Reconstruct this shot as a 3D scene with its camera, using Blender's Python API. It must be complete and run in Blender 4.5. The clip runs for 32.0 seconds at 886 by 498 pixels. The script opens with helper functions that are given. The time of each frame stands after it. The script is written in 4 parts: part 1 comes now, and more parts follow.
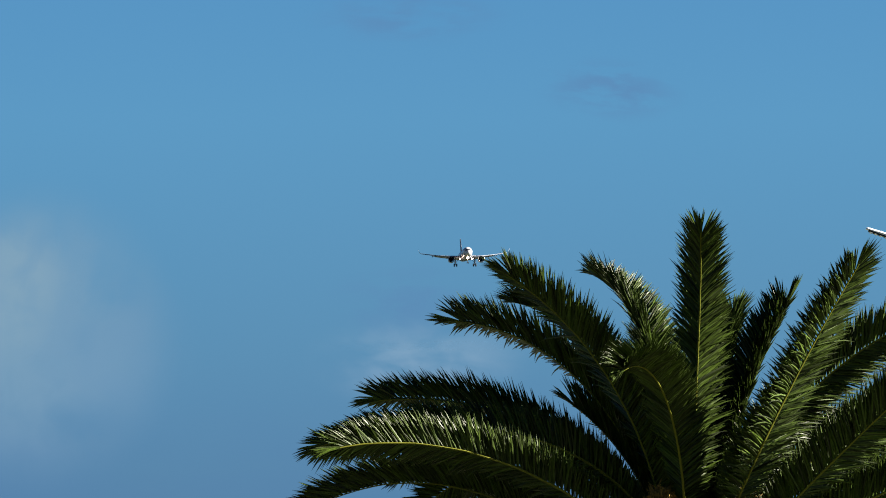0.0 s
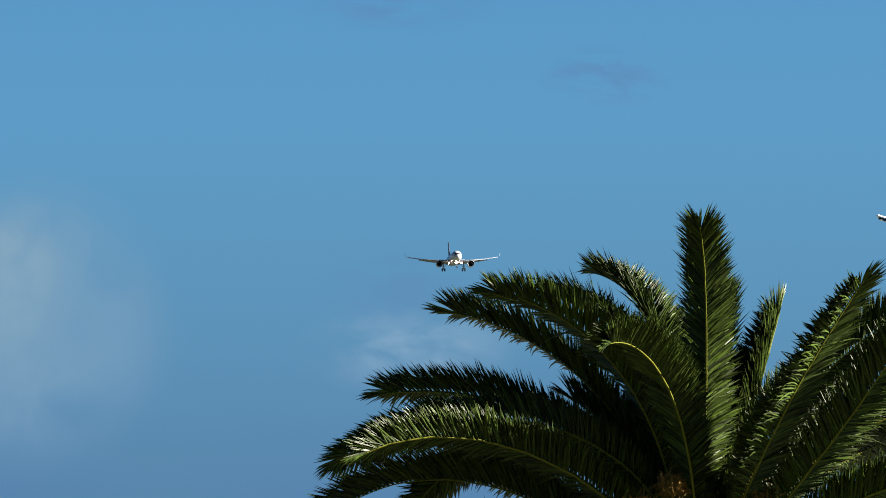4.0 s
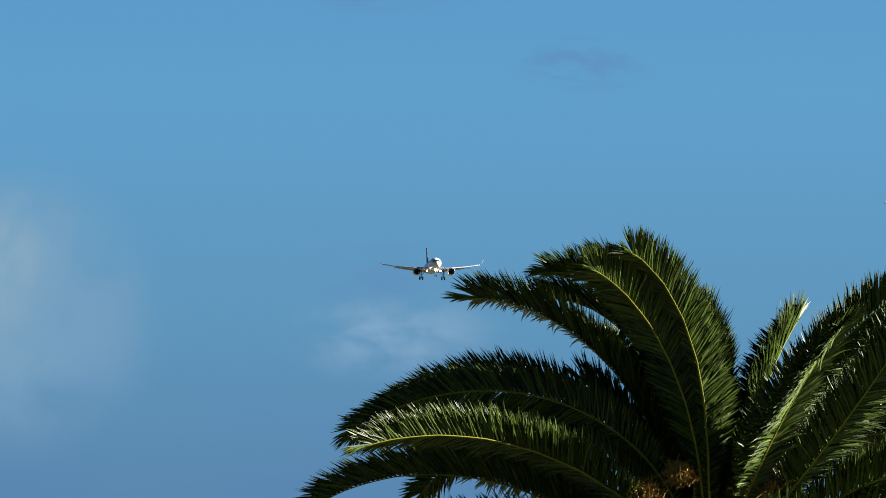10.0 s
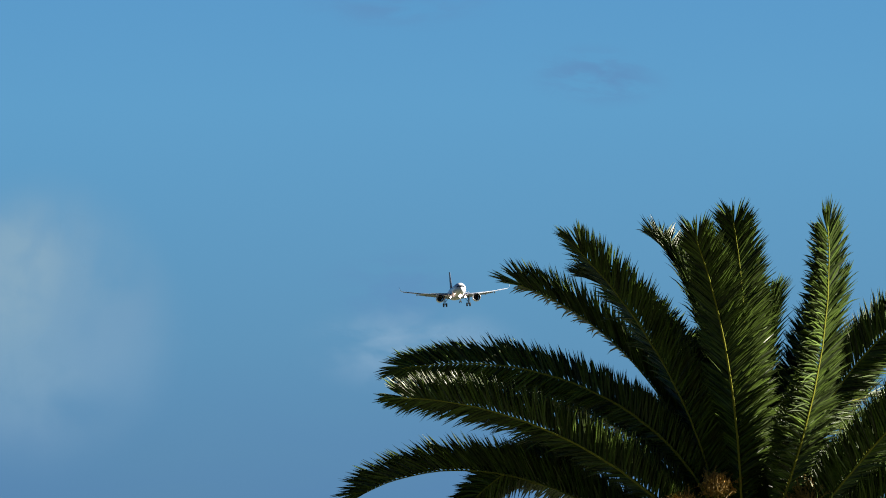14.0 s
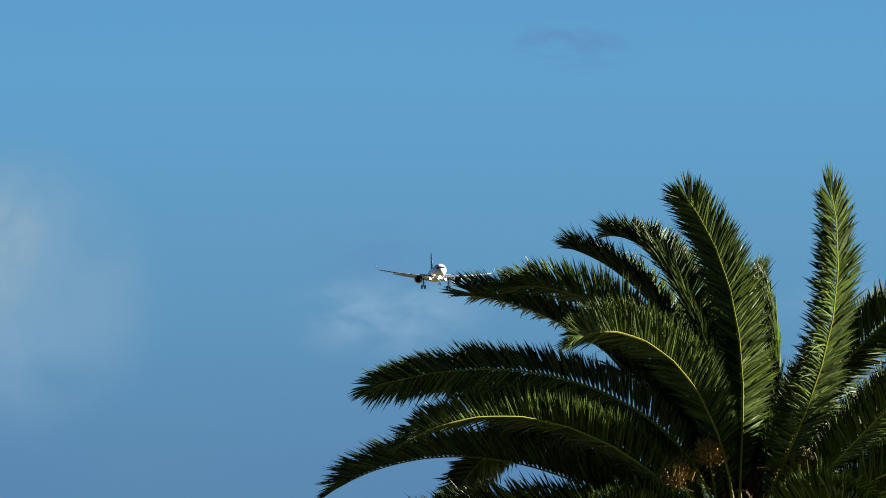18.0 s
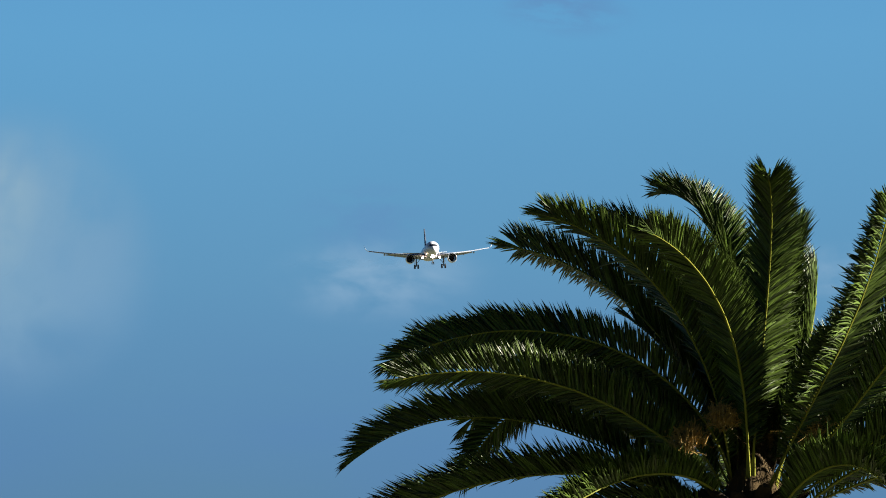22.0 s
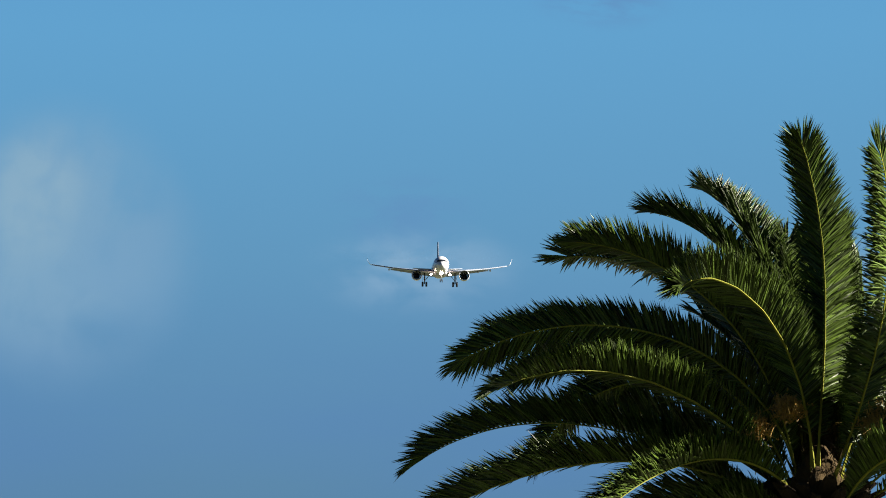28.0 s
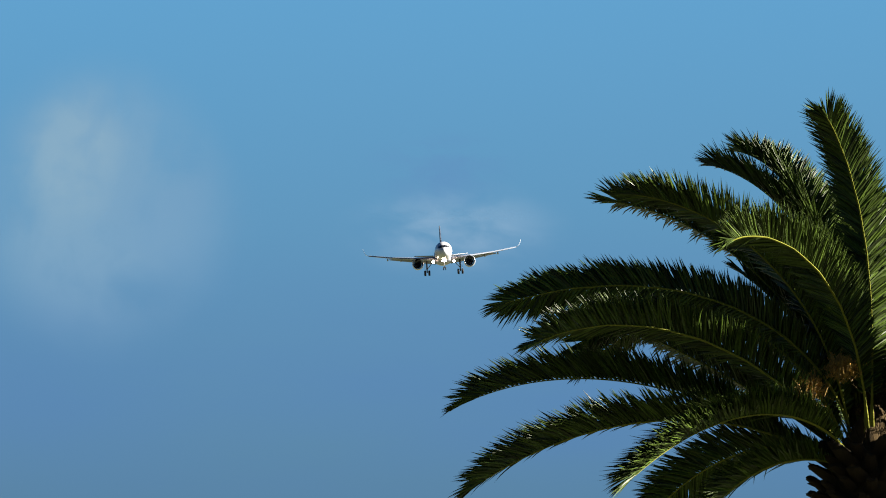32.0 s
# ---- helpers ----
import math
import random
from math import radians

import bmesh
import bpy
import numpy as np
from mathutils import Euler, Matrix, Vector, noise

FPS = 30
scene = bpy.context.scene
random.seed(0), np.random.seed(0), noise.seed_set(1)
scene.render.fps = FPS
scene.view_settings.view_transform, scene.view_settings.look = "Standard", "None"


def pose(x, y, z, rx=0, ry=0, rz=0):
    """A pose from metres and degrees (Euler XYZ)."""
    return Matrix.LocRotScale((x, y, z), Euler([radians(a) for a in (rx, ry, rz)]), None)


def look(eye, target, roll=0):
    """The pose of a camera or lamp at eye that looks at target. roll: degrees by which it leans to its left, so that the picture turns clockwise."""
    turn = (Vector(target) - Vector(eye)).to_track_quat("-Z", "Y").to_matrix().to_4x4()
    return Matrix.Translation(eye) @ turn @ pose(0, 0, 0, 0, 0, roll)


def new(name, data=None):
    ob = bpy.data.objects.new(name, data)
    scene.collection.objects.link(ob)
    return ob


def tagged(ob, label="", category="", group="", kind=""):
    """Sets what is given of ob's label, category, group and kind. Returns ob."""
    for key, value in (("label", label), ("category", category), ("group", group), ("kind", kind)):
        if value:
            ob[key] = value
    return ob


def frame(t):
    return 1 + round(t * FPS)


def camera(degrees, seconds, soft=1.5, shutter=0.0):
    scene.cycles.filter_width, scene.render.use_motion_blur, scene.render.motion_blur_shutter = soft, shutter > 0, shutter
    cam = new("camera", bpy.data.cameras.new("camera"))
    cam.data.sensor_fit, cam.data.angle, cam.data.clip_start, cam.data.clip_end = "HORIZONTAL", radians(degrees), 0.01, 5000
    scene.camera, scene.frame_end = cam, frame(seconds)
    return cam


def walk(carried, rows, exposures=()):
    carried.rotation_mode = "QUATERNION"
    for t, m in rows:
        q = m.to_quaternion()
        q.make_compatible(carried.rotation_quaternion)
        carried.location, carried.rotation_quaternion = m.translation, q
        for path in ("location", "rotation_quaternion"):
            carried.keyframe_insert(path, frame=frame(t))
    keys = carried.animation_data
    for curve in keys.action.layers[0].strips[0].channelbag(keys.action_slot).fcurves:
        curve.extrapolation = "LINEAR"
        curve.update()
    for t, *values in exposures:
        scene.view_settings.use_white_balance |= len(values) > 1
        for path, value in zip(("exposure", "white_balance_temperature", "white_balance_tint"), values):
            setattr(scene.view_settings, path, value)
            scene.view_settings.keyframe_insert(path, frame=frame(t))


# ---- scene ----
EYE_Z = 5.0
cam = camera(4.2658, 32.0, 1.0)

# time, pitch, roll, yaw of a camera that stands still and turns
CAMERA_ROWS = [
    (0, 2.1752, 0.0, 0.0997),
    (0.5, 2.1668, 0.0, 0.0931),
    (1, 2.1748, 0.0, 0.0783),
    (1.5, 2.1664, 0.0, 0.08),
    (2, 2.1499, 0.0, 0.117),
    (2.5, 2.1661, 0.0, 0.1595),
    (4.5, 2.0753, 0.0, 0.1359),
    (5, 2.045, 0.0, 0.1211),
    (5.5, 2.0447, 0.0, 0.1308),
    (6, 2.028, 0.0, 0.1514),
    (6.5, 1.9841, 0.0, 0.1396),
    (7, 1.9619, 0.0, 0.1311),
    (7.5, 1.9477, 0.0, 0.1443),
    (8, 1.9609, 0.0, 0.1651),
    (8.5, 1.9986, 0.0, 0.1984),
    (9, 2.028, 0.0, 0.2113),
    (9.5, 2.0521, 0.0, 0.1955),
    (10, 2.0516, 0.0, 0.1871),
    (10.5, 2.0594, 0.0, 0.1944),
    (11, 2.0671, 0.0, 0.2257),
    (11.5, 2.0722, 0.0, 0.2565),
    (12, 2.0554, 0.0, 0.246),
    (12.5, 2.0387, 0.0, 0.2434),
    (13, 2.0573, 0.0, 0.2542),
    (13.5, 2.0842, 0.0, 0.3057),
    (14, 2.1082, 0.0, 0.3654),
    (14.5, 2.0777, 0.0, 0.3733),
    (15, 2.0337, 0.0, 0.3488),
    (15.5, 1.9949, 0.0, 0.3353),
    (17.5, 1.9543, 0.0, 0.3481),
    (18, 1.9507, 0.0, 0.3316),
    (18.5, 1.9173, 0.0, 0.3269),
    (19, 1.8782, 0.0, 0.3528),
    (19.5, 1.861, 0.0, 0.369),
    (20, 1.8522, 0.0, 0.3651),
    (20.5, 1.838, 0.0, 0.357),
    (21, 1.8294, 0.0, 0.353),
    (21.5, 1.8045, 0.0, 0.3801),
    (22, 1.7769, 0.0, 0.3949),
    (22.5, 1.7765, 0.0, 0.4297),
    (23, 1.7842, 0.0, 0.4357),
    (23.5, 1.7999, 0.0, 0.4534),
    (24, 1.7909, 0.0, 0.4747),
    (24.5, 1.7735, 0.0, 0.4886),
    (26.5, 1.7632, 0.0, 0.5938),
    (27, 1.7767, 0.0, 0.6239),
    (27.5, 1.765, 0.0, 0.6652),
    (28, 1.7365, 0.0, 0.7094),
    (28.5, 1.707, 0.0, 0.7413),
    (29, 1.6815, 0.0, 0.77),
    (29.5, 1.6632, 0.0, 0.7843),
    (30, 1.6413, 0.0, 0.792),
    (30.5, 1.6131, 0.0, 0.82),
    (31, 1.59, 0.0, 0.8707),
    (31.5, 1.572, 0.0, 0.9301),
    (32, 1.5431, 0.0, 0.9707),
]
walk(cam, [(t, pose(0, 0, EYE_Z, 90 + p, r, y)) for t, p, r, y in CAMERA_ROWS],
     exposures=((0.0, 2.63), (6.0, 2.71), (9.0, 2.74), (13.0, 2.72), (19.0, 2.77), (32.0, 2.80)))

# ---- light: a low sun from the right, a clear blue sky ----
SUN_ELEVATION, SUN_AZIMUTH = 28.0, 88.0  # azimuth clockwise from straight ahead
world = bpy.data.worlds.new("sky")
scene.world = world
world.use_nodes = True


def nodes_of(tree):
    tree.nodes.clear()

    def add(kind, inputs=None, **props):
        n = tree.nodes.new(kind)
        for k, v in props.items():
            setattr(n, k, v)
        for k, v in (inputs or {}).items():
            if isinstance(v, bpy.types.NodeSocket):
                tree.links.new(v, n.inputs[k])
            else:
                n.inputs[k].default_value = v
        return n
    return add


add = nodes_of(world.node_tree)
sky = add("ShaderNodeTexSky", sky_type="NISHITA", sun_disc=False, sun_elevation=radians(SUN_ELEVATION),
          sun_rotation=radians(SUN_AZIMUTH), air_density=1.0, dust_density=0.3, ozone_density=1.5)
coord = add("ShaderNodeTexCoord")
height = add("ShaderNodeSeparateXYZ", {0: coord.outputs["Generated"]})
span = add("ShaderNodeMapRange", {0: height.outputs[2], 1: 0.0035, 2: 0.242}, interpolation_type="LINEAR")
# the clear air above a blue haze that lies along the horizon
tint = add("ShaderNodeValToRGB", {0: span.outputs[0]})
for i, (at, colour) in enumerate(((0.0, (0.0522, 0.1300, 0.3169, 1)), (0.09, (0.0599, 0.1513, 0.3474, 1)), (0.19, (0.0706, 0.1820, 0.3719, 1)), (0.45, (0.0553, 0.1418, 0.2825, 1)), (1.0, (0.0307, 0.0788, 0.1450, 1)))):
    el = tint.color_ramp.elements[i] if i < 2 else tint.color_ramp.elements.new(at)
    el.position, el.color = at, colour
mixed = add("ShaderNodeMix", {0: 1.0, 6: sky.outputs[0], 7: tint.outputs[0]}, data_type="RGBA", blend_type="MULTIPLY")
back = add("ShaderNodeBackground", {0: mixed.outputs[2], 1: 0.050})
add("ShaderNodeOutputWorld", {0: back.outputs[0]})

sun = new("sun", bpy.data.lights.new("sun", "SUN"))
sun.data.energy, sun.data.angle, sun.data.color = 5.0, radians(0.5), (1.0, 0.92, 0.78)
_a, _e = radians(SUN_AZIMUTH), radians(SUN_ELEVATION)
sun.matrix_world = look((0, 0, 60), (-math.sin(_a) * math.cos(_e), -math.cos(_a) * math.cos(_e), 60 - math.sin(_e)))


# ---- materials ----
def material(name, colour, rough=0.5, metal=0.0, vary=0.15, scale=8.0, bump=0.0, island=0.0, translucent=0.0, tint2=None, emit=0.0, spec=0.5, coords="Object"):
    m = bpy.data.materials.new(name)
    m.use_nodes = True
    add = nodes_of(m.node_tree)
    where = add("ShaderNodeTexCoord").outputs[coords]
    big = add("ShaderNodeTexNoise", {"Vector": where, "Scale": scale, "Detail": 5.0, "Roughness": 0.6})
    fine = add("ShaderNodeTexNoise", {"Vector": where, "Scale": scale * 9, "Detail": 3.0})
    both = add("ShaderNodeMath", {0: big.outputs[0], 1: fine.outputs[0]}, operation="ADD")
    other = tint2 or tuple(c * 0.55 for c in colour)
    base = add("ShaderNodeMix", {6: (*other, 1), 7: (*colour, 1)}, data_type="RGBA")
    amount = add("ShaderNodeMapRange", {0: both.outputs[0], 1: 0.7, 2: 1.2, 3: 1 - vary, 4: 1.0})
    m.node_tree.links.new(amount.outputs[0], base.inputs[0])
    out = base.outputs[2]
    if island:
        geo = add("ShaderNodeNewGeometry")
        k = add("ShaderNodeMapRange", {0: geo.outputs["Random Per Island"], 3: 1 - island, 4: 1 + island})
        hue = add("ShaderNodeHueSaturation", {"Color": out, "Value": k.outputs[0]})
        out = hue.outputs[0]
    bsdf = add("ShaderNodeBsdfPrincipled", {"Base Color": out, "Metallic": metal, "Specular IOR Level": spec})
    gloss = add("ShaderNodeMapRange", {0: big.outputs[0], 1: 0.3, 2: 0.7, 3: max(0.03, rough - 0.08), 4: min(1.0, rough + 0.1)})
    m.node_tree.links.new(gloss.outputs[0], bsdf.inputs["Roughness"])
    if bump:
        b = add("ShaderNodeBump", {"Strength": bump, "Distance": 0.02, "Height": fine.outputs[0]})
        m.node_tree.links.new(b.outputs[0], bsdf.inputs["Normal"])
    if emit:
        bsdf.inputs["Emission Color"].default_value = (*colour, 1)
        bsdf.inputs["Emission Strength"].default_value = emit
    end = bsdf.outputs[0]
    if translucent:
        glow = add("ShaderNodeBsdfTranslucent", {"Color": out})
        end = add("ShaderNodeMixShader", {0: translucent, 1: end, 2: glow.outputs[0]}).outputs[0]
    add("ShaderNodeOutputMaterial", {0: end})
    return m


LEAF = material("palm_leaflet", (0.029, 0.047, 0.0062), 0.42, vary=0.6, scale=3.0, island=0.75, translucent=0.02, tint2=(0.006, 0.010, 0.0017), spec=0.13)
RACHIS = material("palm_midrib", (0.105, 0.105, 0.014), 0.65, vary=0.4, scale=6.0, tint2=(0.065, 0.078, 0.012), spec=0.04)
FRUIT = material("fruit_stalk", (0.150, 0.088, 0.006), 0.75, vary=0.5, scale=9.0, island=0.45)
BARK = material("palm_bark", (0.018, 0.0125, 0.007), 0.95, vary=0.7, scale=9.0, bump=1.0, spec=0.1)
CUT = material("cut_leaf_base", (0.028, 0.020, 0.010), 0.9, vary=0.7, scale=11.0, bump=0.8, spec=0.1)
FIBRE = material("palm_fibre", (0.030, 0.020, 0.008), 0.95, vary=0.6, scale=14.0, island=0.6, bump=0.6, spec=0.1)
WHITE = material("white_paint", (0.33, 0.345, 0.385), 0.30, vary=0.08, scale=0.6)
GREY = material("grey_paint", (0.135, 0.155, 0.20), 0.38, vary=0.12, scale=0.5)
NAVY = material("navy_paint", (0.007, 0.016, 0.036), 0.4, vary=0.1, scale=0.5, spec=0.2)
STEEL = material("bare_metal", (0.30, 0.31, 0.33), 0.4, 0.8, vary=0.1, scale=1.0)
GEAR = material("gear_leg_paint", (0.06, 0.065, 0.07), 0.6, 0.0, vary=0.2, scale=1.0, spec=0.2)
# duct, fan and spinner are coloured near-black for the shade inside the intakes
DARK = material("intake_shadow", (0.012, 0.013, 0.016), 0.6, vary=0.2, scale=2.0, spec=0.15)
RUBBER = material("tyre_rubber", (0.012, 0.012, 0.013), 0.85, vary=0.2, scale=3.0, spec=0.2)
GLASS = material("cockpit_glass", (0.010, 0.012, 0.016), 0.25, vary=0.05, scale=2.0, spec=0.15)
BEAM = material("landing_lamp", (1.0, 0.66, 0.46), 0.3, vary=0.0, emit=6.5)
LED = material("led_lens", (0.85, 0.87, 0.9), 0.25, vary=0.05)
LAMP_GREY = material("lamp_housing", (0.72, 0.73, 0.74), 0.45, 0.3, vary=0.1, scale=4.0)
# the same near-black, here on the tray under the street lamp's head
LAMP_DARK = material("intake_shadow", (0.012, 0.013, 0.016), 0.6, vary=0.2, scale=2.0, spec=0.15)
GRASS = material("dry_grass", (0.050, 0.060, 0.022), 0.95, vary=0.6, scale=0.05, tint2=(0.07, 0.06, 0.03))


# ---- mesh helpers ----
def mesh_of(name, verts, faces, mats, slots=None, smooth=False):
    me = bpy.data.meshes.new(name)
    me.from_pydata([tuple(map(float, v)) for v in verts], [], faces)
    for m in mats:
        me.materials.append(m)
    if slots is not None:
        me.polygons.foreach_set("material_index", slots)
    if smooth:
        me.polygons.foreach_set("use_smooth", [True] * len(me.polygons))
    me.update()
    return me


def child(name, me, parent, m=None, label=""):
    ob = new(name, me)
    ob.parent = parent
    if m is not None:
        ob.matrix_basis = m
    if label:
        ob["label"] = label
    return ob


def loft(rings, closed=True, caps=True):
    """Verts and faces of a skin over rings that have the same number of points."""
    n = len(rings[0])
    verts = [p for r in rings for p in r]
    faces = []
    for i in range(len(rings) - 1):
        for j in range(n if closed else n - 1):
            k = (j + 1) % n
            faces.append((i * n + j, i * n + k, (i + 1) * n + k, (i + 1) * n + j))
    if caps:
        faces.append(tuple(range(n - 1, -1, -1)))
        faces.append(tuple(range((len(rings) - 1) * n, len(rings) * n)))
    return verts, faces


def ring(cx, cy, cz, rx, rz, n=24, ex=1.0):
    """A ring across the y axis."""
    out = []
    for j in range(n):
        a = 2 * math.pi * j / n
        out.append((cx + rx * math.cos(a), cy, cz + rz * math.sin(a)))
    return out


def tube(a, b, ra, rb, n=10):
    a, b = Vector(a), Vector(b)
    q = (b - a).to_track_quat("Z", "Y")
    rings = []
    for p, r in ((a, ra), (b, rb)):
        rings.append([p + q @ Vector((r * math.cos(2 * math.pi * j / n), r * math.sin(2 * math.pi * j / n), 0)) for j in range(n)])
    return loft(rings)


def bevelled_box(sx, sy, sz, bevel, name, mat):
    bm = bmesh.new()
    bmesh.ops.create_cube(bm, size=1.0)
    bmesh.ops.scale(bm, vec=(sx, sy, sz), verts=bm.verts)
    bmesh.ops.bevel(bm, geom=bm.edges[:], offset=bevel, segments=2, affect="EDGES")
    me = bpy.data.meshes.new(name)
    bm.to_mesh(me)
    bm.free()
    me.materials.append(mat)
    return me


# ---- ground ----
def build_ground():
    n, half = 40, 4900.0
    verts, faces = [], []
    for i in range(n + 1):
        for j in range(n + 1):
            verts.append((-half + 2 * half * j / n, -half + 2 * half * i / n, 0.0))
    for i in range(n):
        for j in range(n):
            a = i * (n + 1) + j
            faces.append((a, a + 1, a + n + 2, a + n + 1))
    ob = new("ground", mesh_of("ground", verts, faces, [GRASS]))
    tagged(ob, "flat dry grass ground reaching the horizon", "ground", kind="structure")


build_ground()


# ---- clouds: thin far veils that drift with the wind ----
def cloud_material(name, colour, strength, scale, edge, stretch, seed, low=0.30, high=0.72):
    m = bpy.data.materials.new(name)
    m.use_nodes = True
    add = nodes_of(m.node_tree)
    uv = add("ShaderNodeTexCoord").outputs["UV"]
    moved = add("ShaderNodeVectorMath", {0: uv, 1: (seed, seed * 0.7, 0.0)}, operation="ADD")
    shaped = add("ShaderNodeVectorMath", {0: moved.outputs[0], 1: (scale, scale * stretch, 1.0)}, operation="MULTIPLY")
    puff = add("ShaderNodeTexNoise", {"Vector": shaped.outputs[0], "Scale": 1.0, "Detail": 6.0, "Roughness": 0.52, "Distortion": 0.25})
    centred = add("ShaderNodeVectorMath", {0: uv, 1: (0.5, 0.5, 0.0)}, operation="SUBTRACT")
    radius = add("ShaderNodeVectorMath", {0: centred.outputs[0]}, operation="LENGTH")
    fall = add("ShaderNodeMapRange", {0: radius.outputs["Value"], 1: 0.5, 2: edge, 3: 0.0, 4: 1.0}, interpolation_type="SMOOTHSTEP")
    dense = add("ShaderNodeMapRange", {0: puff.outputs[0], 1: low, 2: high, 3: 0.0, 4: 1.0}, interpolation_type="SMOOTHSTEP")
    alpha = add("ShaderNodeMath", {0: fall.outputs[0], 1: dense.outputs[0]}, operation="MULTIPLY")
    thick = add("ShaderNodeMath", {0: alpha.outputs[0], 1: strength}, operation="MULTIPLY")
    clear = add("ShaderNodeBsdfTransparent")
    # the sheet glows in its finished colour, in place of sunlight on the cloud
    glow = add("ShaderNodeEmission", {0: (*colour, 1), 1: 0.153})
    mix = add("ShaderNodeMixShader", {0: thick.outputs[0], 1: clear.outputs[0], 2: glow.outputs[0]})
    add("ShaderNodeOutputMaterial", {0: mix.outputs[0]})
    return m


def build_cloud(label, az, el, width, tall, far, mat, lean=0.0):
    """A curved veil seen in the direction az, el (degrees, to the right and up)."""
    n = 12
    verts, faces, uvs = [], [], []
    for i in range(n + 1):
        for j in range(n + 1):
            u, v = j / n, i / n
            x, y = (u - 0.5) * width, (v - 0.5) * tall
            c, s = math.cos(radians(lean)), math.sin(radians(lean))
            a, e = radians(az + x * c - y * s), radians(el + x * s + y * c)
            swell = far * (1 + 0.01 * ((2 * u - 1) ** 2 + (2 * v - 1) ** 2))
            verts.append((swell * math.sin(a) * math.cos(e), swell * math.cos(a) * math.cos(e), swell * math.sin(e)))
            uvs.append((u, v))
    for i in range(n):
        for j in range(n):
            a = i * (n + 1) + j
            faces.append((a, a + 1, a + n + 2, a + n + 1))
    me = mesh_of("cloud", verts, faces, [mat], smooth=True)
    layer = me.uv_layers.new(name="UVMap")
    for loop in me.loops:
        layer.data[loop.index].uv = uvs[loop.vertex_index]
    ob = new("cloud", me)
    ob.location = (0, 0, EYE_Z)
    return tagged(ob, label, "cloud", group="drifting clouds")


CLOUDS = [
    (build_cloud("tall pale grey cloud with soft rounded edges", -2.056, 1.735, 1.45, 1.633, 4750, cloud_material("cloud_veil", (0.205, 0.366, 0.52), 0.85, 2.6, 0.2, 0.9, 5.6, 0.22, 0.60), -8), 0.572),
    (build_cloud("rounded bright crown of a pale grey cloud", -2.184, 1.985, 0.66, 0.92, 4720, cloud_material("cloud_veil", (0.255, 0.41, 0.53), 0.62, 3.4, 0.16, 1.2, 3.9, 0.26, 0.66), -10), 0.572),
    (build_cloud("faint grey veil beside a cloud", -1.689, 1.654, 0.899, 1.034, 4690, cloud_material("cloud_veil", (0.16, 0.325, 0.51), 0.6, 3, 0.1, 1, 8.1, 0.2, 0.7), -20), 0.572),
    (build_cloud("small dark blue wisp of cloud", 0.714, 2.942, 0.817, 0.354, 4660, cloud_material("cloud_veil", (0.115, 0.262, 0.49), 0.64, 4, 0.1, 1.2, 7.7, 0.35, 0.62), -5), 0.763),
    (build_cloud("thin white cloud streak low in the sky", -0.198, 1.635, 1.252, 0.544, 4630, cloud_material("cloud_veil", (0.26, 0.42, 0.59), 0.8, 3.4, 0.05, 0.8, 12.3, 0.3, 0.68), 0), 0.715),
    (build_cloud("small dark blue wisp of cloud", -0.266, 1.922, 0.899, 0.463, 4600, cloud_material("cloud_veil", (0.115, 0.262, 0.49), 0.52, 3.4, 0.08, 1, 21, 0.33, 0.65), 0), 0.715),
    (build_cloud("broad blue-grey bank of haze", -0.268, 0.778, 9.799, 1.905, 4570, cloud_material("cloud_veil", (0.09, 0.21, 0.46), 0.8, 1.6, 0.05, 0.6, 31, 0.3, 0.72), 0), 0.613),
    (build_cloud("small dark blue wisp of cloud", -0.266, 3.296, 1.143, 0.326, 4540, cloud_material("cloud_veil", (0.115, 0.262, 0.49), 0.60, 3.5, 0.08, 1, 41, 0.33, 0.65), 0), 0.715),
    (build_cloud("thin white cloud streak low in the sky", 2.09, 1.665, 0.95, 0.38, 4510, cloud_material("cloud_veil", (0.26, 0.42, 0.59), 0.7, 3.1, 0.05, 0.8, 52, 0.3, 0.68), 0), 0.715),
]


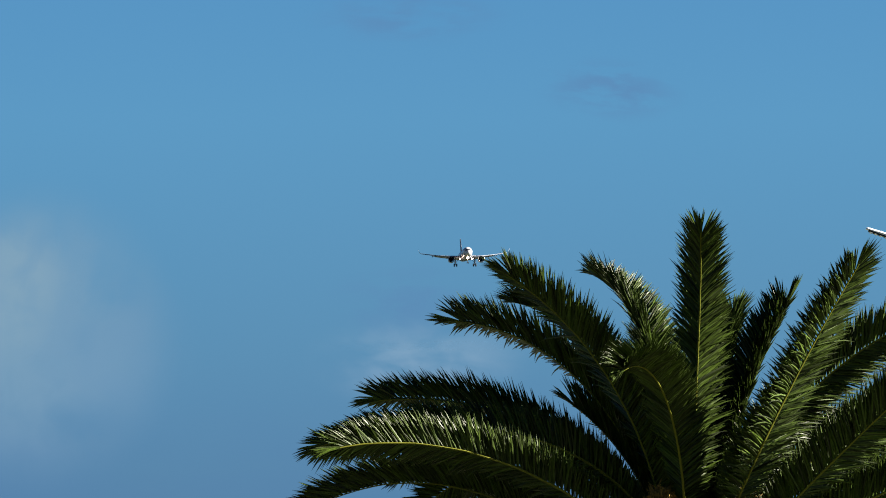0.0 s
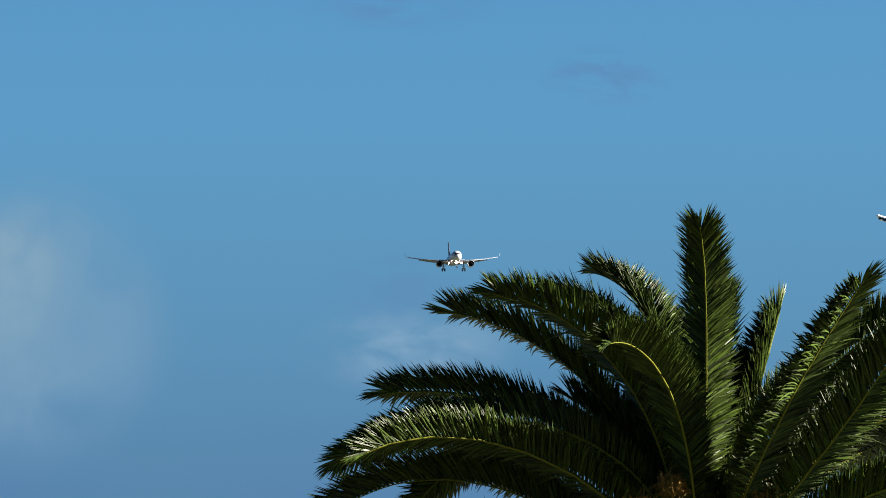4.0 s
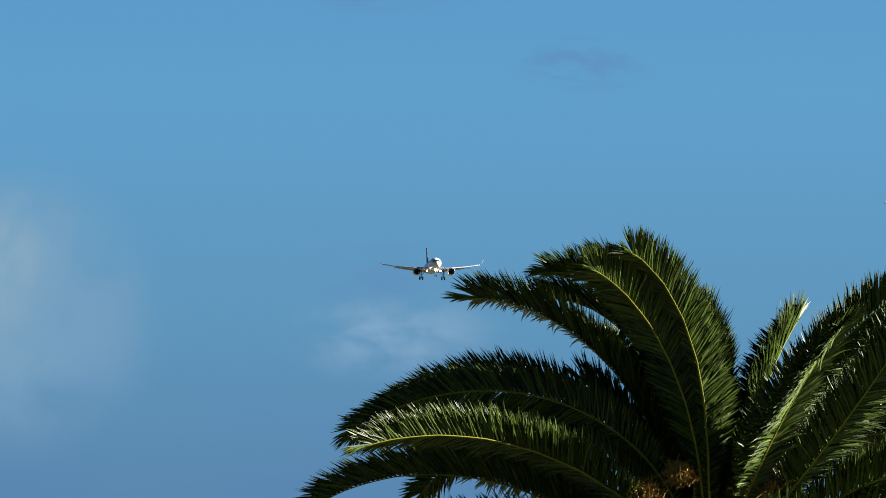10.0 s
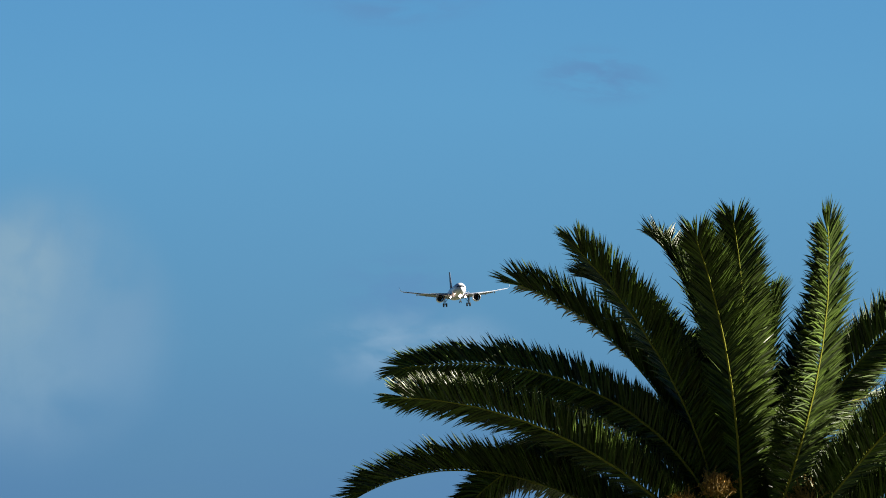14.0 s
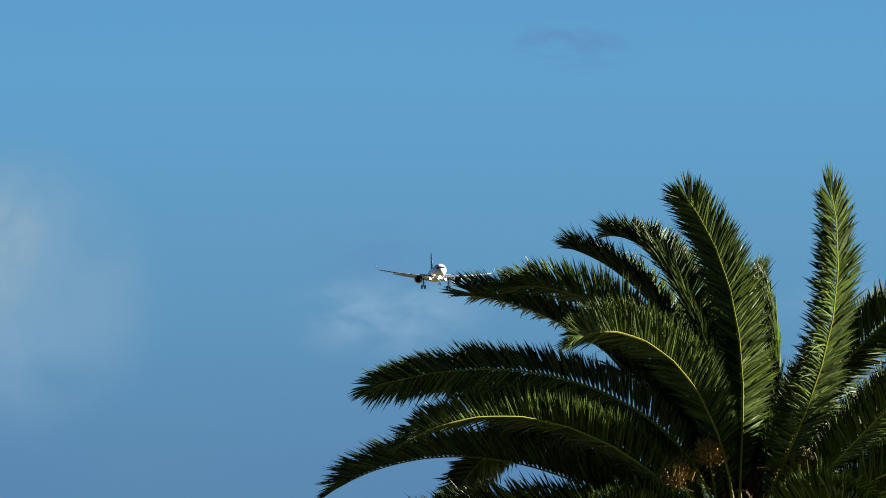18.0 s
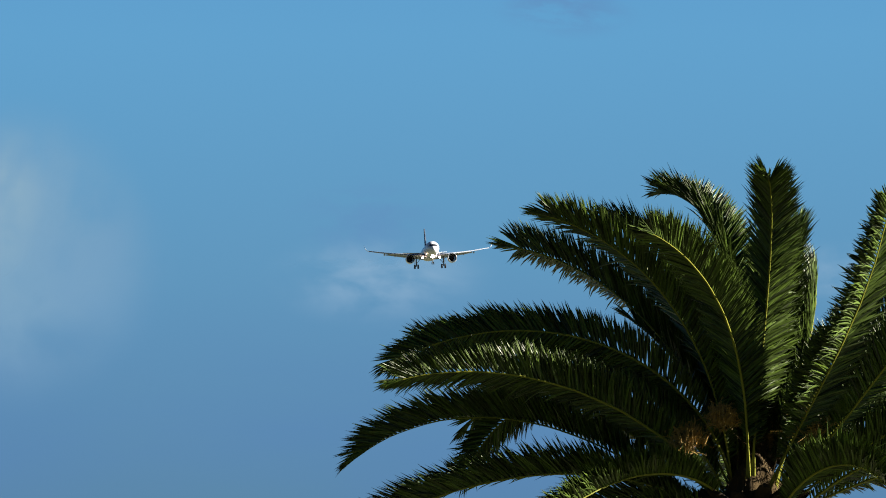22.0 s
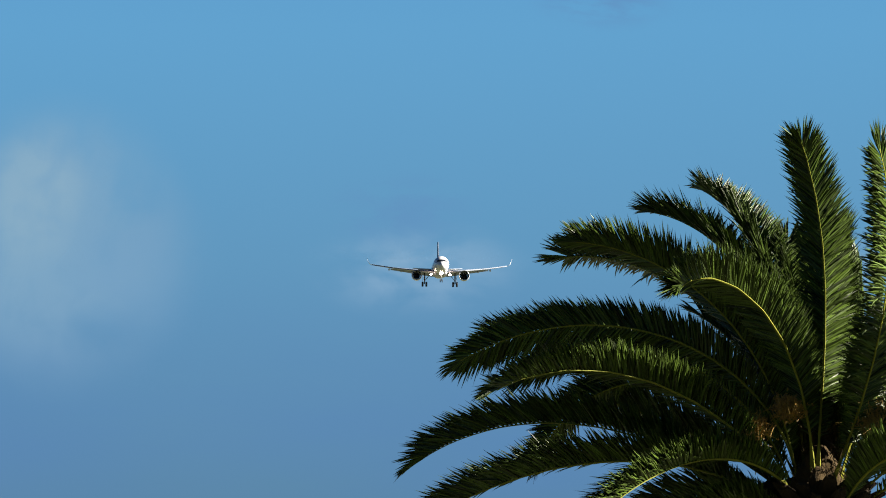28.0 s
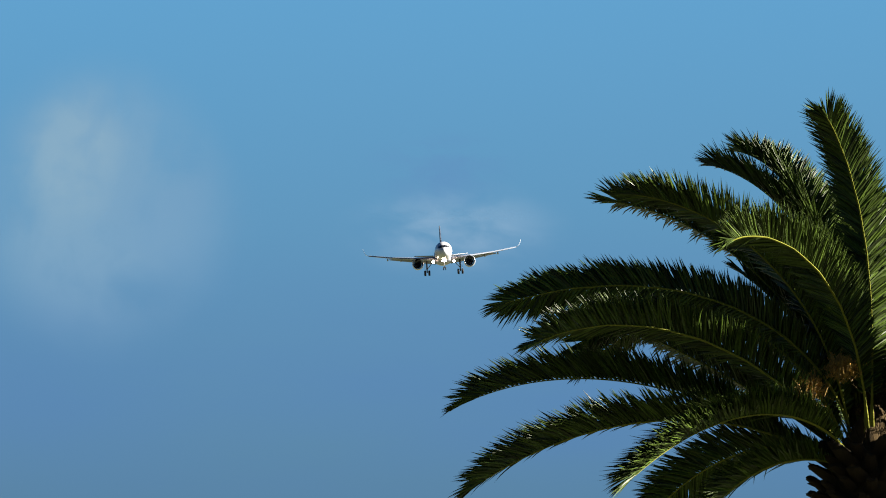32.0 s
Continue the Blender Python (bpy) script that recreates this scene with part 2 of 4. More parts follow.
# ---- the airliner: nose towards -y, origin on the cabin's axis beside the wing ----
def build_airliner():
    plane = new("airliner")
    tagged(plane, "white twin-engine jet airliner on final approach with wheels down", "airplane")
    nose = -14.0
    # cabin tube with a drooped nose and a rising tail
    prof = [(0.0, 0.06, -0.55), (0.25, 0.52, -0.5), (0.8, 0.95, -0.42), (1.6, 1.32, -0.28), (2.6, 1.63, -0.14), (4.0, 1.86, -0.04), (6.0, 1.975, 0.0),
            (24.0, 1.975, 0.0), (27.5, 1.8, 0.15), (31.0, 1.38, 0.5), (34.5, 0.8, 0.95), (37.0, 0.32, 1.25), (37.6, 0.16, 1.3)]
    rings = [ring(0, nose + s, z, r, r * 1.045, 32) for s, r, z in prof]
    child("fuselage", mesh_of("fuselage", *loft(rings), [WHITE], smooth=True), plane)
    belly = [ring(0, y, -1.45, w, h, 20) for y, w, h in ((-5.0, 0.3, 0.2), (-3.8, 1.5, 0.8), (-1.0, 1.95, 1.0), (4.0, 1.95, 1.0), (6.5, 1.2, 0.7), (8.0, 0.2, 0.2))]
    child("belly_fairing", mesh_of("belly_fairing", *loft(belly), [GREY], smooth=True), plane)
    # cockpit windows, three panes on either side of the nose
    def skin(x, z):
        """Where the nose's skin lies, seen from ahead."""
        for k in range(200):
            at = 0.02 * k
            i = max(n for n in range(len(prof)) if prof[n][0] <= at)
            f = (at - prof[i][0]) / (prof[i + 1][0] - prof[i][0])
            rr = prof[i][1] + f * (prof[i + 1][1] - prof[i][1])
            zz = prof[i][2] + f * (prof[i + 1][2] - prof[i][2])
            if (x / rr) ** 2 + ((z - zz) / (1.045 * rr)) ** 2 <= 1:
                return nose + at - 0.03
        return nose + 4.0

    for side in (-1, 1):
        for x0, x1, low0, low1, top0, top1 in ((0.03, 0.46, 0.34, 0.32, 0.92, 0.90), (0.50, 0.88, 0.32, 0.29, 0.90, 0.80), (0.92, 1.24, 0.29, 0.28, 0.79, 0.64)):
            pts, quads = [], []
            for i in range(5):
                x = x0 + (x1 - x0) * i / 4
                for j in range(5):
                    low, top = low0 + (low1 - low0) * i / 4, top0 + (top1 - top0) * i / 4
                    z = low + (top - low) * j / 4
                    pts.append((side * x, skin(x, z) - 0.03, z))
            for i in range(4):
                for j in range(4):
                    k = i * 5 + j
                    quads.append((k, k + 5, k + 6, k + 1))
            child("cockpit_window", mesh_of("cockpit_window", pts, quads, [GLASS]), plane)

    def wing_section(x, y0, z, chord, thick):
        shape = ((0.0, 0.0), (0.015, 0.30), (0.08, 0.75), (0.25, 1.0), (0.5, 0.85), (0.8, 0.35), (1.0, 0.02), (0.8, -0.12), (0.45, -0.5), (0.2, -0.62), (0.05, -0.4), (0.012, -0.2))
        return [(x, y0 + c * chord, z + h * thick * chord) for c, h in shape]

    for side in (-1, 1):
        st = [(1.7, -2.6, -1.35, 7.0, 0.085), (6.2, -0.2, -0.85, 4.9, 0.075), (11.5, 2.5, -0.12, 3.1, 0.07), (16.9, 5.3, 0.85, 1.6, 0.07)]
        rings = [wing_section(side * x, y, z, c, t) for x, y, z, c, t in st]
        wing = child("wing", mesh_of("wing", *loft(rings), [GREY], smooth=True), plane, label="pale grey swept wing")
        slat = [[(side * x, y - 0.28, z - 0.10), (side * x, y - 0.16, z + 0.12), (side * x, y + 0.1, z + 0.16), (side * x, y - 0.05, z - 0.02)] for x, y, z, c, t in st[1:]]
        child("slat", mesh_of("slat", *loft(slat), [GREY]), wing)
        flap = [[(side * x, y + c * 0.86, z + 0.02), (side * x, y + c * 0.98, z + 0.03), (side * x, y + c * 1.1, z - 0.40 * c / 4), (side * x, y + c * 1.04, z - 0.42 * c / 4)] for x, y, z, c, t in st[:3]]
        child("flap", mesh_of("flap", *loft(flap), [GREY]), wing)
        winglet = [[(side * x + side * th * h, y + c * ch, z) for c, h in ((0, 0), (0.2, 1), (0.6, 0.7), (1.0, 0), (0.5, -0.6), (0.15, -0.6))]
                   for x, y, z, ch, th in ((16.95, 5.35, 0.9, 1.55, 0.05), (17.5, 5.75, 1.25, 1.3, 0.05), (17.8, 6.3, 1.8, 0.95, 0.05), (18.1, 6.85, 2.7, 0.55, 0.03))]
        child("winglet", mesh_of("winglet", *loft(winglet), [WHITE], smooth=True), wing, label="white upturned wing tip")
        for x, y, z, ln in ((6.9, 3.9, -1.05, 3.0), (9.6, 4.1, -0.72, 2.6), (12.6, 4.7, -0.30, 2.2)):
            pod = [ring(side * x, y - ln / 2 + ln * f, z - 0.12 * f, r, r * 1.4, 10) for f, r in ((0, 0.03), (0.2, 0.16), (0.5, 0.21), (0.8, 0.15), (1, 0.03))]
            child("flap_fairing", mesh_of("flap_fairing", *loft(pod), [GREY], smooth=True), wing)
        flap = [wing_section(side * x, y, z, c, 0.06) for x, y, z, c in ((2.1, 4.2, -1.42, 1.2), (6.4, 4.6, -0.92, 0.9), (12.2, 5.4, -0.12, 0.6))]
        child("flap", mesh_of("flap", *loft([[(px, py, pz - 0.4 * (py - q[0][1])) for px, py, pz in q] for q in flap]), [GREY], smooth=True), wing, label="lowered landing flap")
        # engine
        ex, ez, ey = side * 5.9, -2.35, -4.4
        lip = [(0.25, 1.11), (0.08, 1.13), (0.0, 1.18), (0.06, 1.23), (0.35, 1.28), (1.2, 1.32), (2.6, 1.26), (4.0, 1.05)]
        eng = child("engine", mesh_of("engine", *loft([ring(ex, ey + s, ez, r, r, 32) for s, r in lip], caps=False), [WHITE], smooth=True), plane, label="white engine nacelle")
        child("intake_lip", mesh_of("intake_lip", *loft([ring(ex, ey + s, ez, r, r, 32) for s, r in ((0.26, 1.10), (0.06, 1.12), (-0.02, 1.18), (0.05, 1.24), (0.2, 1.27))], caps=False), [STEEL], smooth=True), eng)
        child("intake_duct", mesh_of("intake_duct", *loft([ring(ex, ey + s, ez, r, r, 32) for s, r in ((0.24, 1.105), (0.7, 1.08), (1.1, 1.08))], caps=False), [DARK], smooth=True), eng)
        fan = [(ex, ey + 0.95, ez)]
        ff = []
        for b in range(18):
            a = 2 * math.pi * b / 18
            i = len(fan)
            fan += [(ex + 0.25 * math.cos(a), ey + 0.95, ez + 0.25 * math.sin(a)), (ex + 1.07 * math.cos(a), ey + 0.92, ez + 1.07 * math.sin(a)),
                    (ex + 1.07 * math.cos(a + 0.3), ey + 1.06, ez + 1.07 * math.sin(a + 0.3)), (ex + 0.25 * math.cos(a + 0.3), ey + 1.02, ez + 0.25 * math.sin(a + 0.3))]
            ff.append((i, i + 1, i + 2, i + 3))
        child("fan", mesh_of("fan", fan, ff, [DARK]), eng)
        child("spinner", mesh_of("spinner", *loft([ring(ex, ey + s, ez, r, r, 16) for s, r in ((0.5, 0.02), (0.7, 0.17), (1.0, 0.27))]), [DARK], smooth=True), eng)
        child("exhaust_core", mesh_of("exhaust_core", *loft([ring(ex, ey + s, ez, r, r, 20) for s, r in ((3.0, 0.8), (4.4, 0.6), (5.2, 0.1))]), [STEEL], smooth=True), eng)
        pyl = [[(ex - 0.16, y, z0), (ex + 0.16, y, z0), (ex + 0.16, y, z1), (ex - 0.16, y, z1)] for y, z0, z1 in ((-3.2, -1.2, -1.0), (-0.5, -1.3, -0.72), (2.4, -1.3, -0.85))]
        child("pylon", mesh_of("pylon", *loft(pyl), [GREY]), eng)
        # tailplane
        tp = [wing_section(side * x, y, z, c, 0.07) for x, y, z, c in ((0.5, 17.2, 0.75, 3.9), (3.2, 19.2, 1.05, 2.7), (6.2, 21.3, 1.4, 1.5))]
        child("tailplane", mesh_of("tailplane", *loft(tp), [GREY], smooth=True), plane)
        # main gear
        gx = side * 3.8
        gear = child("main_gear", mesh_of("main_gear", *tube((gx, 2.6, -1.2), (gx, 2.6, -4.05), 0.2, 0.14), [GEAR], smooth=True), plane)
        child("brace", mesh_of("brace", *tube((gx - side * 1.4, 2.6, -1.6), (gx, 2.6, -3.3), 0.09, 0.08), [GEAR]), gear)
        child("gear_door", bevelled_box(0.08, 1.5, 1.9, 0.03, "gear_door", WHITE), gear, pose(gx + side * 0.42, 2.6, -2.5))
        for dx in (-0.47, 0.47):
            tyre = [[(gx + dx + w, 2.6 + r * math.cos(a), -4.1 + r * math.sin(a)) for a in [2 * math.pi * j / 24 for j in range(24)]]
                    for w, r in ((-0.24, 0.3), (-0.23, 0.54), (-0.14, 0.62), (0.14, 0.62), (0.23, 0.54), (0.24, 0.3))]
            child("wheel", mesh_of("wheel", *loft(tyre), [RUBBER], smooth=True), gear)
        # landing lamp in the wing root
        lamp = [ring(side * 2.35, -3.05 + s, -2.05, r, r, 20) for s, r in ((0.0, 0.02), (-0.03, 0.25), (0.25, 0.29))]
        child("landing_light", mesh_of("landing_light", *loft(lamp), [BEAM], smooth=True), plane, label="glaring warm white landing light")
    fin = [[(-th, y0, z), (0, y0 - 0.15, z), (th, y0, z), (th, y0 + c * 0.4, z), (0.02, y0 + c, z), (-th, y0 + c * 0.4, z)]
           for y0, c, z, th in ((14.8, 6.6, 1.75, 0.26), (17.6, 4.7, 4.4, 0.2), (20.3, 2.9, 8.0, 0.12))]
    child("tail_fin", mesh_of("tail_fin", *loft(fin), [NAVY]), plane, label="dark navy tail fin")
    # nose gear
    ng = child("nose_gear", mesh_of("nose_gear", *tube((0, -9.0, -1.6), (0, -9.1, -4.1), 0.13, 0.1), [STEEL], smooth=True), plane)
    for dx in (-0.24, 0.24):
        tyre = [[(dx + w, -9.1 + r * math.cos(a), -4.15 + r * math.sin(a)) for a in [2 * math.pi * j / 20 for j in range(20)]]
                for w, r in ((-0.11, 0.2), (-0.1, 0.34), (-0.05, 0.39), (0.05, 0.39), (0.1, 0.34), (0.11, 0.2))]
        child("nose_wheel", mesh_of("nose_wheel", *loft(tyre), [RUBBER], smooth=True), ng)
    for dx in (-0.3, 0.3):
        child("nose_gear_door", bevelled_box(0.05, 1.3, 0.7, 0.02, "nose_gear_door", WHITE), ng, pose(dx * 1.6, -9.0, -2.2))
        lamp = [ring(dx, -9.35 + s, -2.35, r, r, 16) for s, r in ((0.0, 0.02), (-0.03, 0.20), (0.2, 0.23))]
        child("taxi_light", mesh_of("taxi_light", *loft(lamp), [BEAM], smooth=True), ng, label="glaring warm white lamp on the nose gear")
    return plane


AIRLINER = build_airliner()


# ---- street lamp, of which the head leans into view ----
def build_street_lamp(x, y, z):
    lamp = new("street_lamp")
    lamp.location = (x + 2.0, y, 0)
    tagged(lamp, "grey street lamp with a flat LED head", "street lamp")
    pole = [[(r * math.cos(2 * math.pi * j / 16), r * math.sin(2 * math.pi * j / 16), h) for j in range(16)] for h, r in ((0, 0.13), (0.02, 0.13), (1.2, 0.11), (z - 0.7, 0.06))]
    child("pole", mesh_of("pole", *loft(pole), [LAMP_GREY], smooth=True), lamp)
    child("base_plate", bevelled_box(0.4, 0.4, 0.03, 0.006, "base_plate", LAMP_GREY), lamp, pose(0, 0, 0.015))
    child("arm", mesh_of("arm", *tube((0, 0, z - 0.75), (-1.3, 0, z - 0.29), 0.045, 0.04), [LAMP_GREY], smooth=True), lamp)
    tilt = pose(-2.0, 0, z, 0, 19, 0)
    secs = []
    for u, w, h in ((0.0, 0.10, 0.03), (0.02, 0.13, 0.045), (0.2, 0.16, 0.055), (0.6, 0.17, 0.075), (0.8, 0.10, 0.08), (0.86, 0.05, 0.05)):
        secs.append([(u, -w, -0.03), (u, w, -0.03), (u, w, h * 0.6 - 0.042), (u, w * 0.6, h * 0.6 - 0.024), (u, -w * 0.6, h * 0.6 - 0.024), (u, -w, h * 0.6 - 0.042)])
    head = child("lamp_head", mesh_of("lamp_head", *loft(secs), [LAMP_GREY]), lamp, tilt)
    child("led_tray", bevelled_box(0.56, 0.30, 0.024, 0.006, "led_tray", LAMP_DARK), head, pose(0.32, 0, -0.041))
    lens = bevelled_box(0.04, 0.035, 0.014, 0.005, "led", LED)
    for i in range(7):
        for j in range(3):
            child("led", lens, head, pose(0.085 + i * 0.078, -0.132 + 0.12 * j, -0.058))
    return lamp


build_street_lamp(5.97, 176.1, 12.01)


# ---- the palm ----
CROWN = (2.432, 126.2, 6.043)
PALM = new("palm_tree")
PALM.location = (CROWN[0], CROWN[1], 0.0)
tagged(PALM, "tall feather palm with arching green fronds tossed by wind", "palm tree")
SECTIONS = 8


def frond_curve(az, length, z0, e0, e1, power, n=96):
    """The midrib's line: it leaves the crown at e0 degrees above the level and ends at e1."""
    s = np.linspace(0, 1, n + 1)
    m = (s[1:] + s[:-1]) / 2
    el = np.radians(e0 + (e1 - e0) * m ** power)
    r = np.concatenate([[0], np.cumsum(np.cos(el) * length / n)]) + 0.22
    z = np.concatenate([[0], np.cumsum(np.sin(el) * length / n)]) + z0 + CROWN[2]
    a = math.radians(az)
    return np.stack([r * math.cos(a), r * math.sin(a), z], 1)


def unit(v):
    return v / np.linalg.norm(v)


def build_frond(az, length, z0, e0, e1, power, seed, label="", blade=0.96, turn=1.0, steeper=0.0):
    rng = random.Random(seed)
    cv = frond_curve(az, length, z0, e0, e1, power)
    n = len(cv) - 1
    tangents = np.gradient(cv, axis=0)
    tangents /= np.linalg.norm(tangents, axis=1)[:, None]
    ca, sa = math.cos(math.radians(az)), math.sin(math.radians(az))
    level = np.array([-sa, ca, 0.0])
    fold = 48 - 21 * ca * ca + steeper  # how steeply the two ranks stand up
    rank = (math.cos(math.radians(fold)), math.sin(math.radians(fold)))
    parts = [{"v": [], "f": [], "m": []} for _ in range(SECTIONS)]

    def put(sec, verts, faces, mat):
        p = parts[sec]
        k = len(p["v"])
        p["v"] += verts
        p["f"] += [tuple(i + k for i in f) for f in faces]
        p["m"] += [mat] * len(faces)

    def frame_at(s):
        i = min(n, max(0, int(round(s * n))))
        t = tangents[i]
        side = unit(level - t * level.dot(t))
        up = np.cross(t, side)
        # twist so that side fronds stand on edge
        want = turn * ca * ca * (15 + 55 * min(1.0, s * 1.6))
        goal = np.array([0.0, 1.0, 0.0])
        sense = 1.0 if np.dot(np.cross(t, up), goal) > 0 else -1.0
        w = math.radians(want) * sense
        up2 = up * math.cos(w) + np.cross(t, up) * math.sin(w)
        side2 = np.cross(up2, t)
        return cv[i], t, side2, up2

    # midrib
    for sec in range(SECTIONS):
        lo, hi = sec / SECTIONS, (sec + 1) / SECTIONS
        steps = 7
        rings = []
        for k in range(steps + 1):
            s = lo + (min(hi, 1 - 0.27 / length) - lo) * k / steps + (0.004 if k == steps and sec < SECTIONS - 1 else 0)
            p, t, sd, up = frame_at(s)
            r = 0.0135 * (1 - s) ** 0.8 + 0.004
            wide = 1.0 + 1.8 * max(0.0, 0.10 - s) / 0.10
            rings.append([p + sd * r * wide * math.cos(q) + up * r * math.sin(q) * 0.8 for q in (0.5, 1.6, 2.7, 3.9, 5.5)])
        v, f = loft(rings)
        put(sec, v, f, 1)
    # leaflets in two ranks
    count = int(length / 0.0056)
    for sgn in (-1, 1):
        for k in range(count):
            s = 0.13 + (0.87 - 0.28 / length) * (k + rng.uniform(-0.3, 0.3)) / count
            if not 0.12 < s <= 1.0 or rng.random() < 0.04:
                continue
            p, t, sd, up = frame_at(s)
            sec = min(SECTIONS - 1, int(s * SECTIONS))
            fwd = math.radians(60 - 18 * s ** 2.2 - 24 * max(0.0, s - 0.87) / 0.06 * rng.random() + rng.gauss(0, 5))
            if s > 0.985 - 0.28 / length:
                fwd = math.radians(rng.uniform(0, 15))
            vee = math.radians(fold + rng.gauss(0, 4) + rng.choice((-14, -4, 6, 12)))
            ln = (0.20 + 0.33 * min(1.0, (s - 0.12) / 0.22) - 0.17 * max(0.0, s - 0.7) / 0.3) * rng.uniform(0.78, 1.10) * blade
            if s < 0.2:
                ln *= 0.7
            out = sd * sgn * math.cos(vee) + up * math.sin(vee)
            d = unit(t * math.cos(fwd) + out * math.sin(fwd))
            face = unit(np.cross(t, sd * sgn * rank[0] + up * rank[1])) * sgn  # the rank's own plane, each blade a little off it
            face = unit(face - t * 0.4)  # blades set like louvres, their under sides turned to the tip
            face = unit(face + d * rng.gauss(0, 0.08) + unit(np.cross(face, d)) * rng.gauss(0.0, rng.choice((0.08, 0.18, 0.32, 0.65))))
            wd = unit(np.cross(d, face))
            nr = np.cross(wd, d)
            w = 0.0115 * (0.75 + 0.25 * ln / 0.5)
            droop = np.array([0, 0, -1.0]) * rng.choice((0.03, 0.06, 0.10, 0.20)) * rng.uniform(0.5, 1.2) * ln
            root = p + up * 0.004
            vs = []
            for f, ww, hang in ((0.0, 0.85, 0.0), (0.35, 1.0, 0.15), (0.75, 0.7, 0.6)):
                c = root + d * ln * f + droop * hang
                vs += [c + wd * w * ww + nr * w * ww * 0.44, c - nr * w * ww * 0.42, c - wd * w * ww + nr * w * ww * 0.44]
            vs.append(root + d * ln + droop * 1.1)
            put(sec, vs, [(0, 1, 4, 3), (1, 2, 5, 4), (3, 4, 7, 6), (4, 5, 8, 7), (6, 7, 9), (7, 8, 9)], 0)
    joints = [cv[k * n // SECTIONS] for k in range(SECTIONS)]
    made = []
    for sec in range(SECTIONS):
        v = np.array([np.asarray(q, float) for q in parts[sec]["v"]]) - joints[sec]
        me = mesh_of("frond", v, parts[sec]["f"], [LEAF, RACHIS], parts[sec]["m"])
        if sec == 0:
            ob = child("frond", me, PALM, Matrix.Translation(joints[0]), label)
        else:
            ob = child("frond_tip" if sec == SECTIONS - 1 else "frond_section", me, made[0], Matrix.Translation(joints[sec] - joints[0]))
        made.append(ob)
    return made, [Vector(j) for j in joints]


FRONDS = {}
# how far a side frond rolls its upper face towards the open side
TURNED = {"F5": -1.4, "U1": 0.8, "U2": 0.45, "U3": 0.6, "U4": 0.6, "A1": 0.8, "L1": 1.2, "L2": 0.68, "L3": 0.22, "B1": 0.6, "B2": 0.35, "B4": 0.5}
# fronds whose two ranks stand closer together, degrees
FOLDED = {"F5": -36, "U2": 6, "A1": 2, "L1": 6, "L2": 5, "L3": 26, "B2": 16, "M6": 12, "Q1": 12}
# fronds with shorter leaflets
SHORT = {"L1": 0.80, "L2": 0.88, "A1": 0.9, "M6": 0.8, "Q1": 0.8}
# name: direction, length, height of the root, slope at the root, slope at the tip, where it bends
FROND_SHAPES = {
    "U1": (149.18, 4.45, 0.23, 74.97, 5.16, 1.22),
    "U2": (188.41, 4.2, 0.13, 84.78, 9.85, 1.38),
    "U3": (135.68, 4.25, 0.32, 87.64, 7.16, 1.22),
    "U4": (121.44, 4.42, 0.31, 86.54, 0.39, 1.59),
    "F3": (251.46, 4.18, 0.3, 92, 2.94, 1.08),
    "F4": (262.28, 4.07, 0.29, 92, 10.04, 2.4),
    "F5": (298.66, 4.45, 0.23, 50.98, 50.73, 1.52),
    "A1": (154.73, 4.67, 0.09, 87.27, -9.33, 0.65),
    "L1": (181.56, 4.77, 0.24, 85.65, -39.43, 0.85),
    "L2": (214.4, 4.68, 0.05, 54.58, 20.73, 1.55),
    "L3": (175, 4.62, -0.16, 36.3, -27.95, 1.63),
    "B2": (186.5, 4.56, -0.16, 55.94, -34.34, 0.57),
    "B1": (223.96, 3.92, -0.07, 82.91, -54.53, 0.48),
    "B3": (160, 2.89, -0.05, 84.7, -50.1, 0.38),
    "B4": (205, 2.21, -0.05, 42.5, -52.8, 0.65),
    "R1": (334.35, 4.28, 0.15, 87.11, 24.23, 0.67),
    "R2": (325, 4.01, 0.1, 46.7, 39.5, 0.38),
    "R3": (12, 4.52, 0.1, 60.0, -20.0, 1.25),
    "R4": (340, 4.25, 0.0, 39.0, -8.0, 1.25),
    "R5": (5, 4.34, -0.05, 30.0, -20.0, 1.25),
    "R6": (345, 4.25, -0.15, 42.0, -56.0, 1.25),
    "K1": (74.41, 3.65, 0.27, 79.98, 39.29, 1.05),
    "K2": (50.7, 3.31, 0.3, 70.82, 57.37, 1.12),
    "K5": (104, 3.3, 0.25, 81.0, 28.0, 1.25),
    "K3": (78, 2.81, 0.25, 86.0, 36.0, 1.25),
    "K4": (40, 2.87, 0.2, 84.0, -4.0, 1.25),
    "M1": (140, 2.81, 0.1, 78.0, 16.0, 1.25),
    "M2": (150, 3.09, 0.05, 39.0, 12.0, 1.25),
    "M3": (120, 3.5, 0.2, 75.0, 12.0, 1.25),
    "M4": (60, 3.24, 0.1, 66.0, -4.0, 1.25),
    "M5": (30, 3.62, 0.05, 48.0, -4.0, 1.25),
    "M6": (155, 4.29, -0.05, 72.0, -56.0, 1.25),
    "M7": (25, 4.52, -0.1, 75.0, -68.0, 1.25),
    "Y5": (305, 3.09, -0.2, 54.0, -76.0, 1.25),
    "Q1": (172, 4.1, 0.0, 75.0, -60.0, 1.25),
    "Z1": (95, 4.32, -0.1, 48.0, -44.0, 1.25),
    "Z2": (70, 3.46, -0.1, 81.0, -80.0, 1.25),
    "Z3": (110, 3.02, 0.1, 84.0, -4.0, 1.25),
    "Z4": (85, 4.22, 0.2, 51.0, 8.0, 1.25),
    "N2": (100, 4.1, 0.2, 66, -30, 1.2),
    "N3": (55, 4.2, 0.1, 58, -40, 1.1),
}
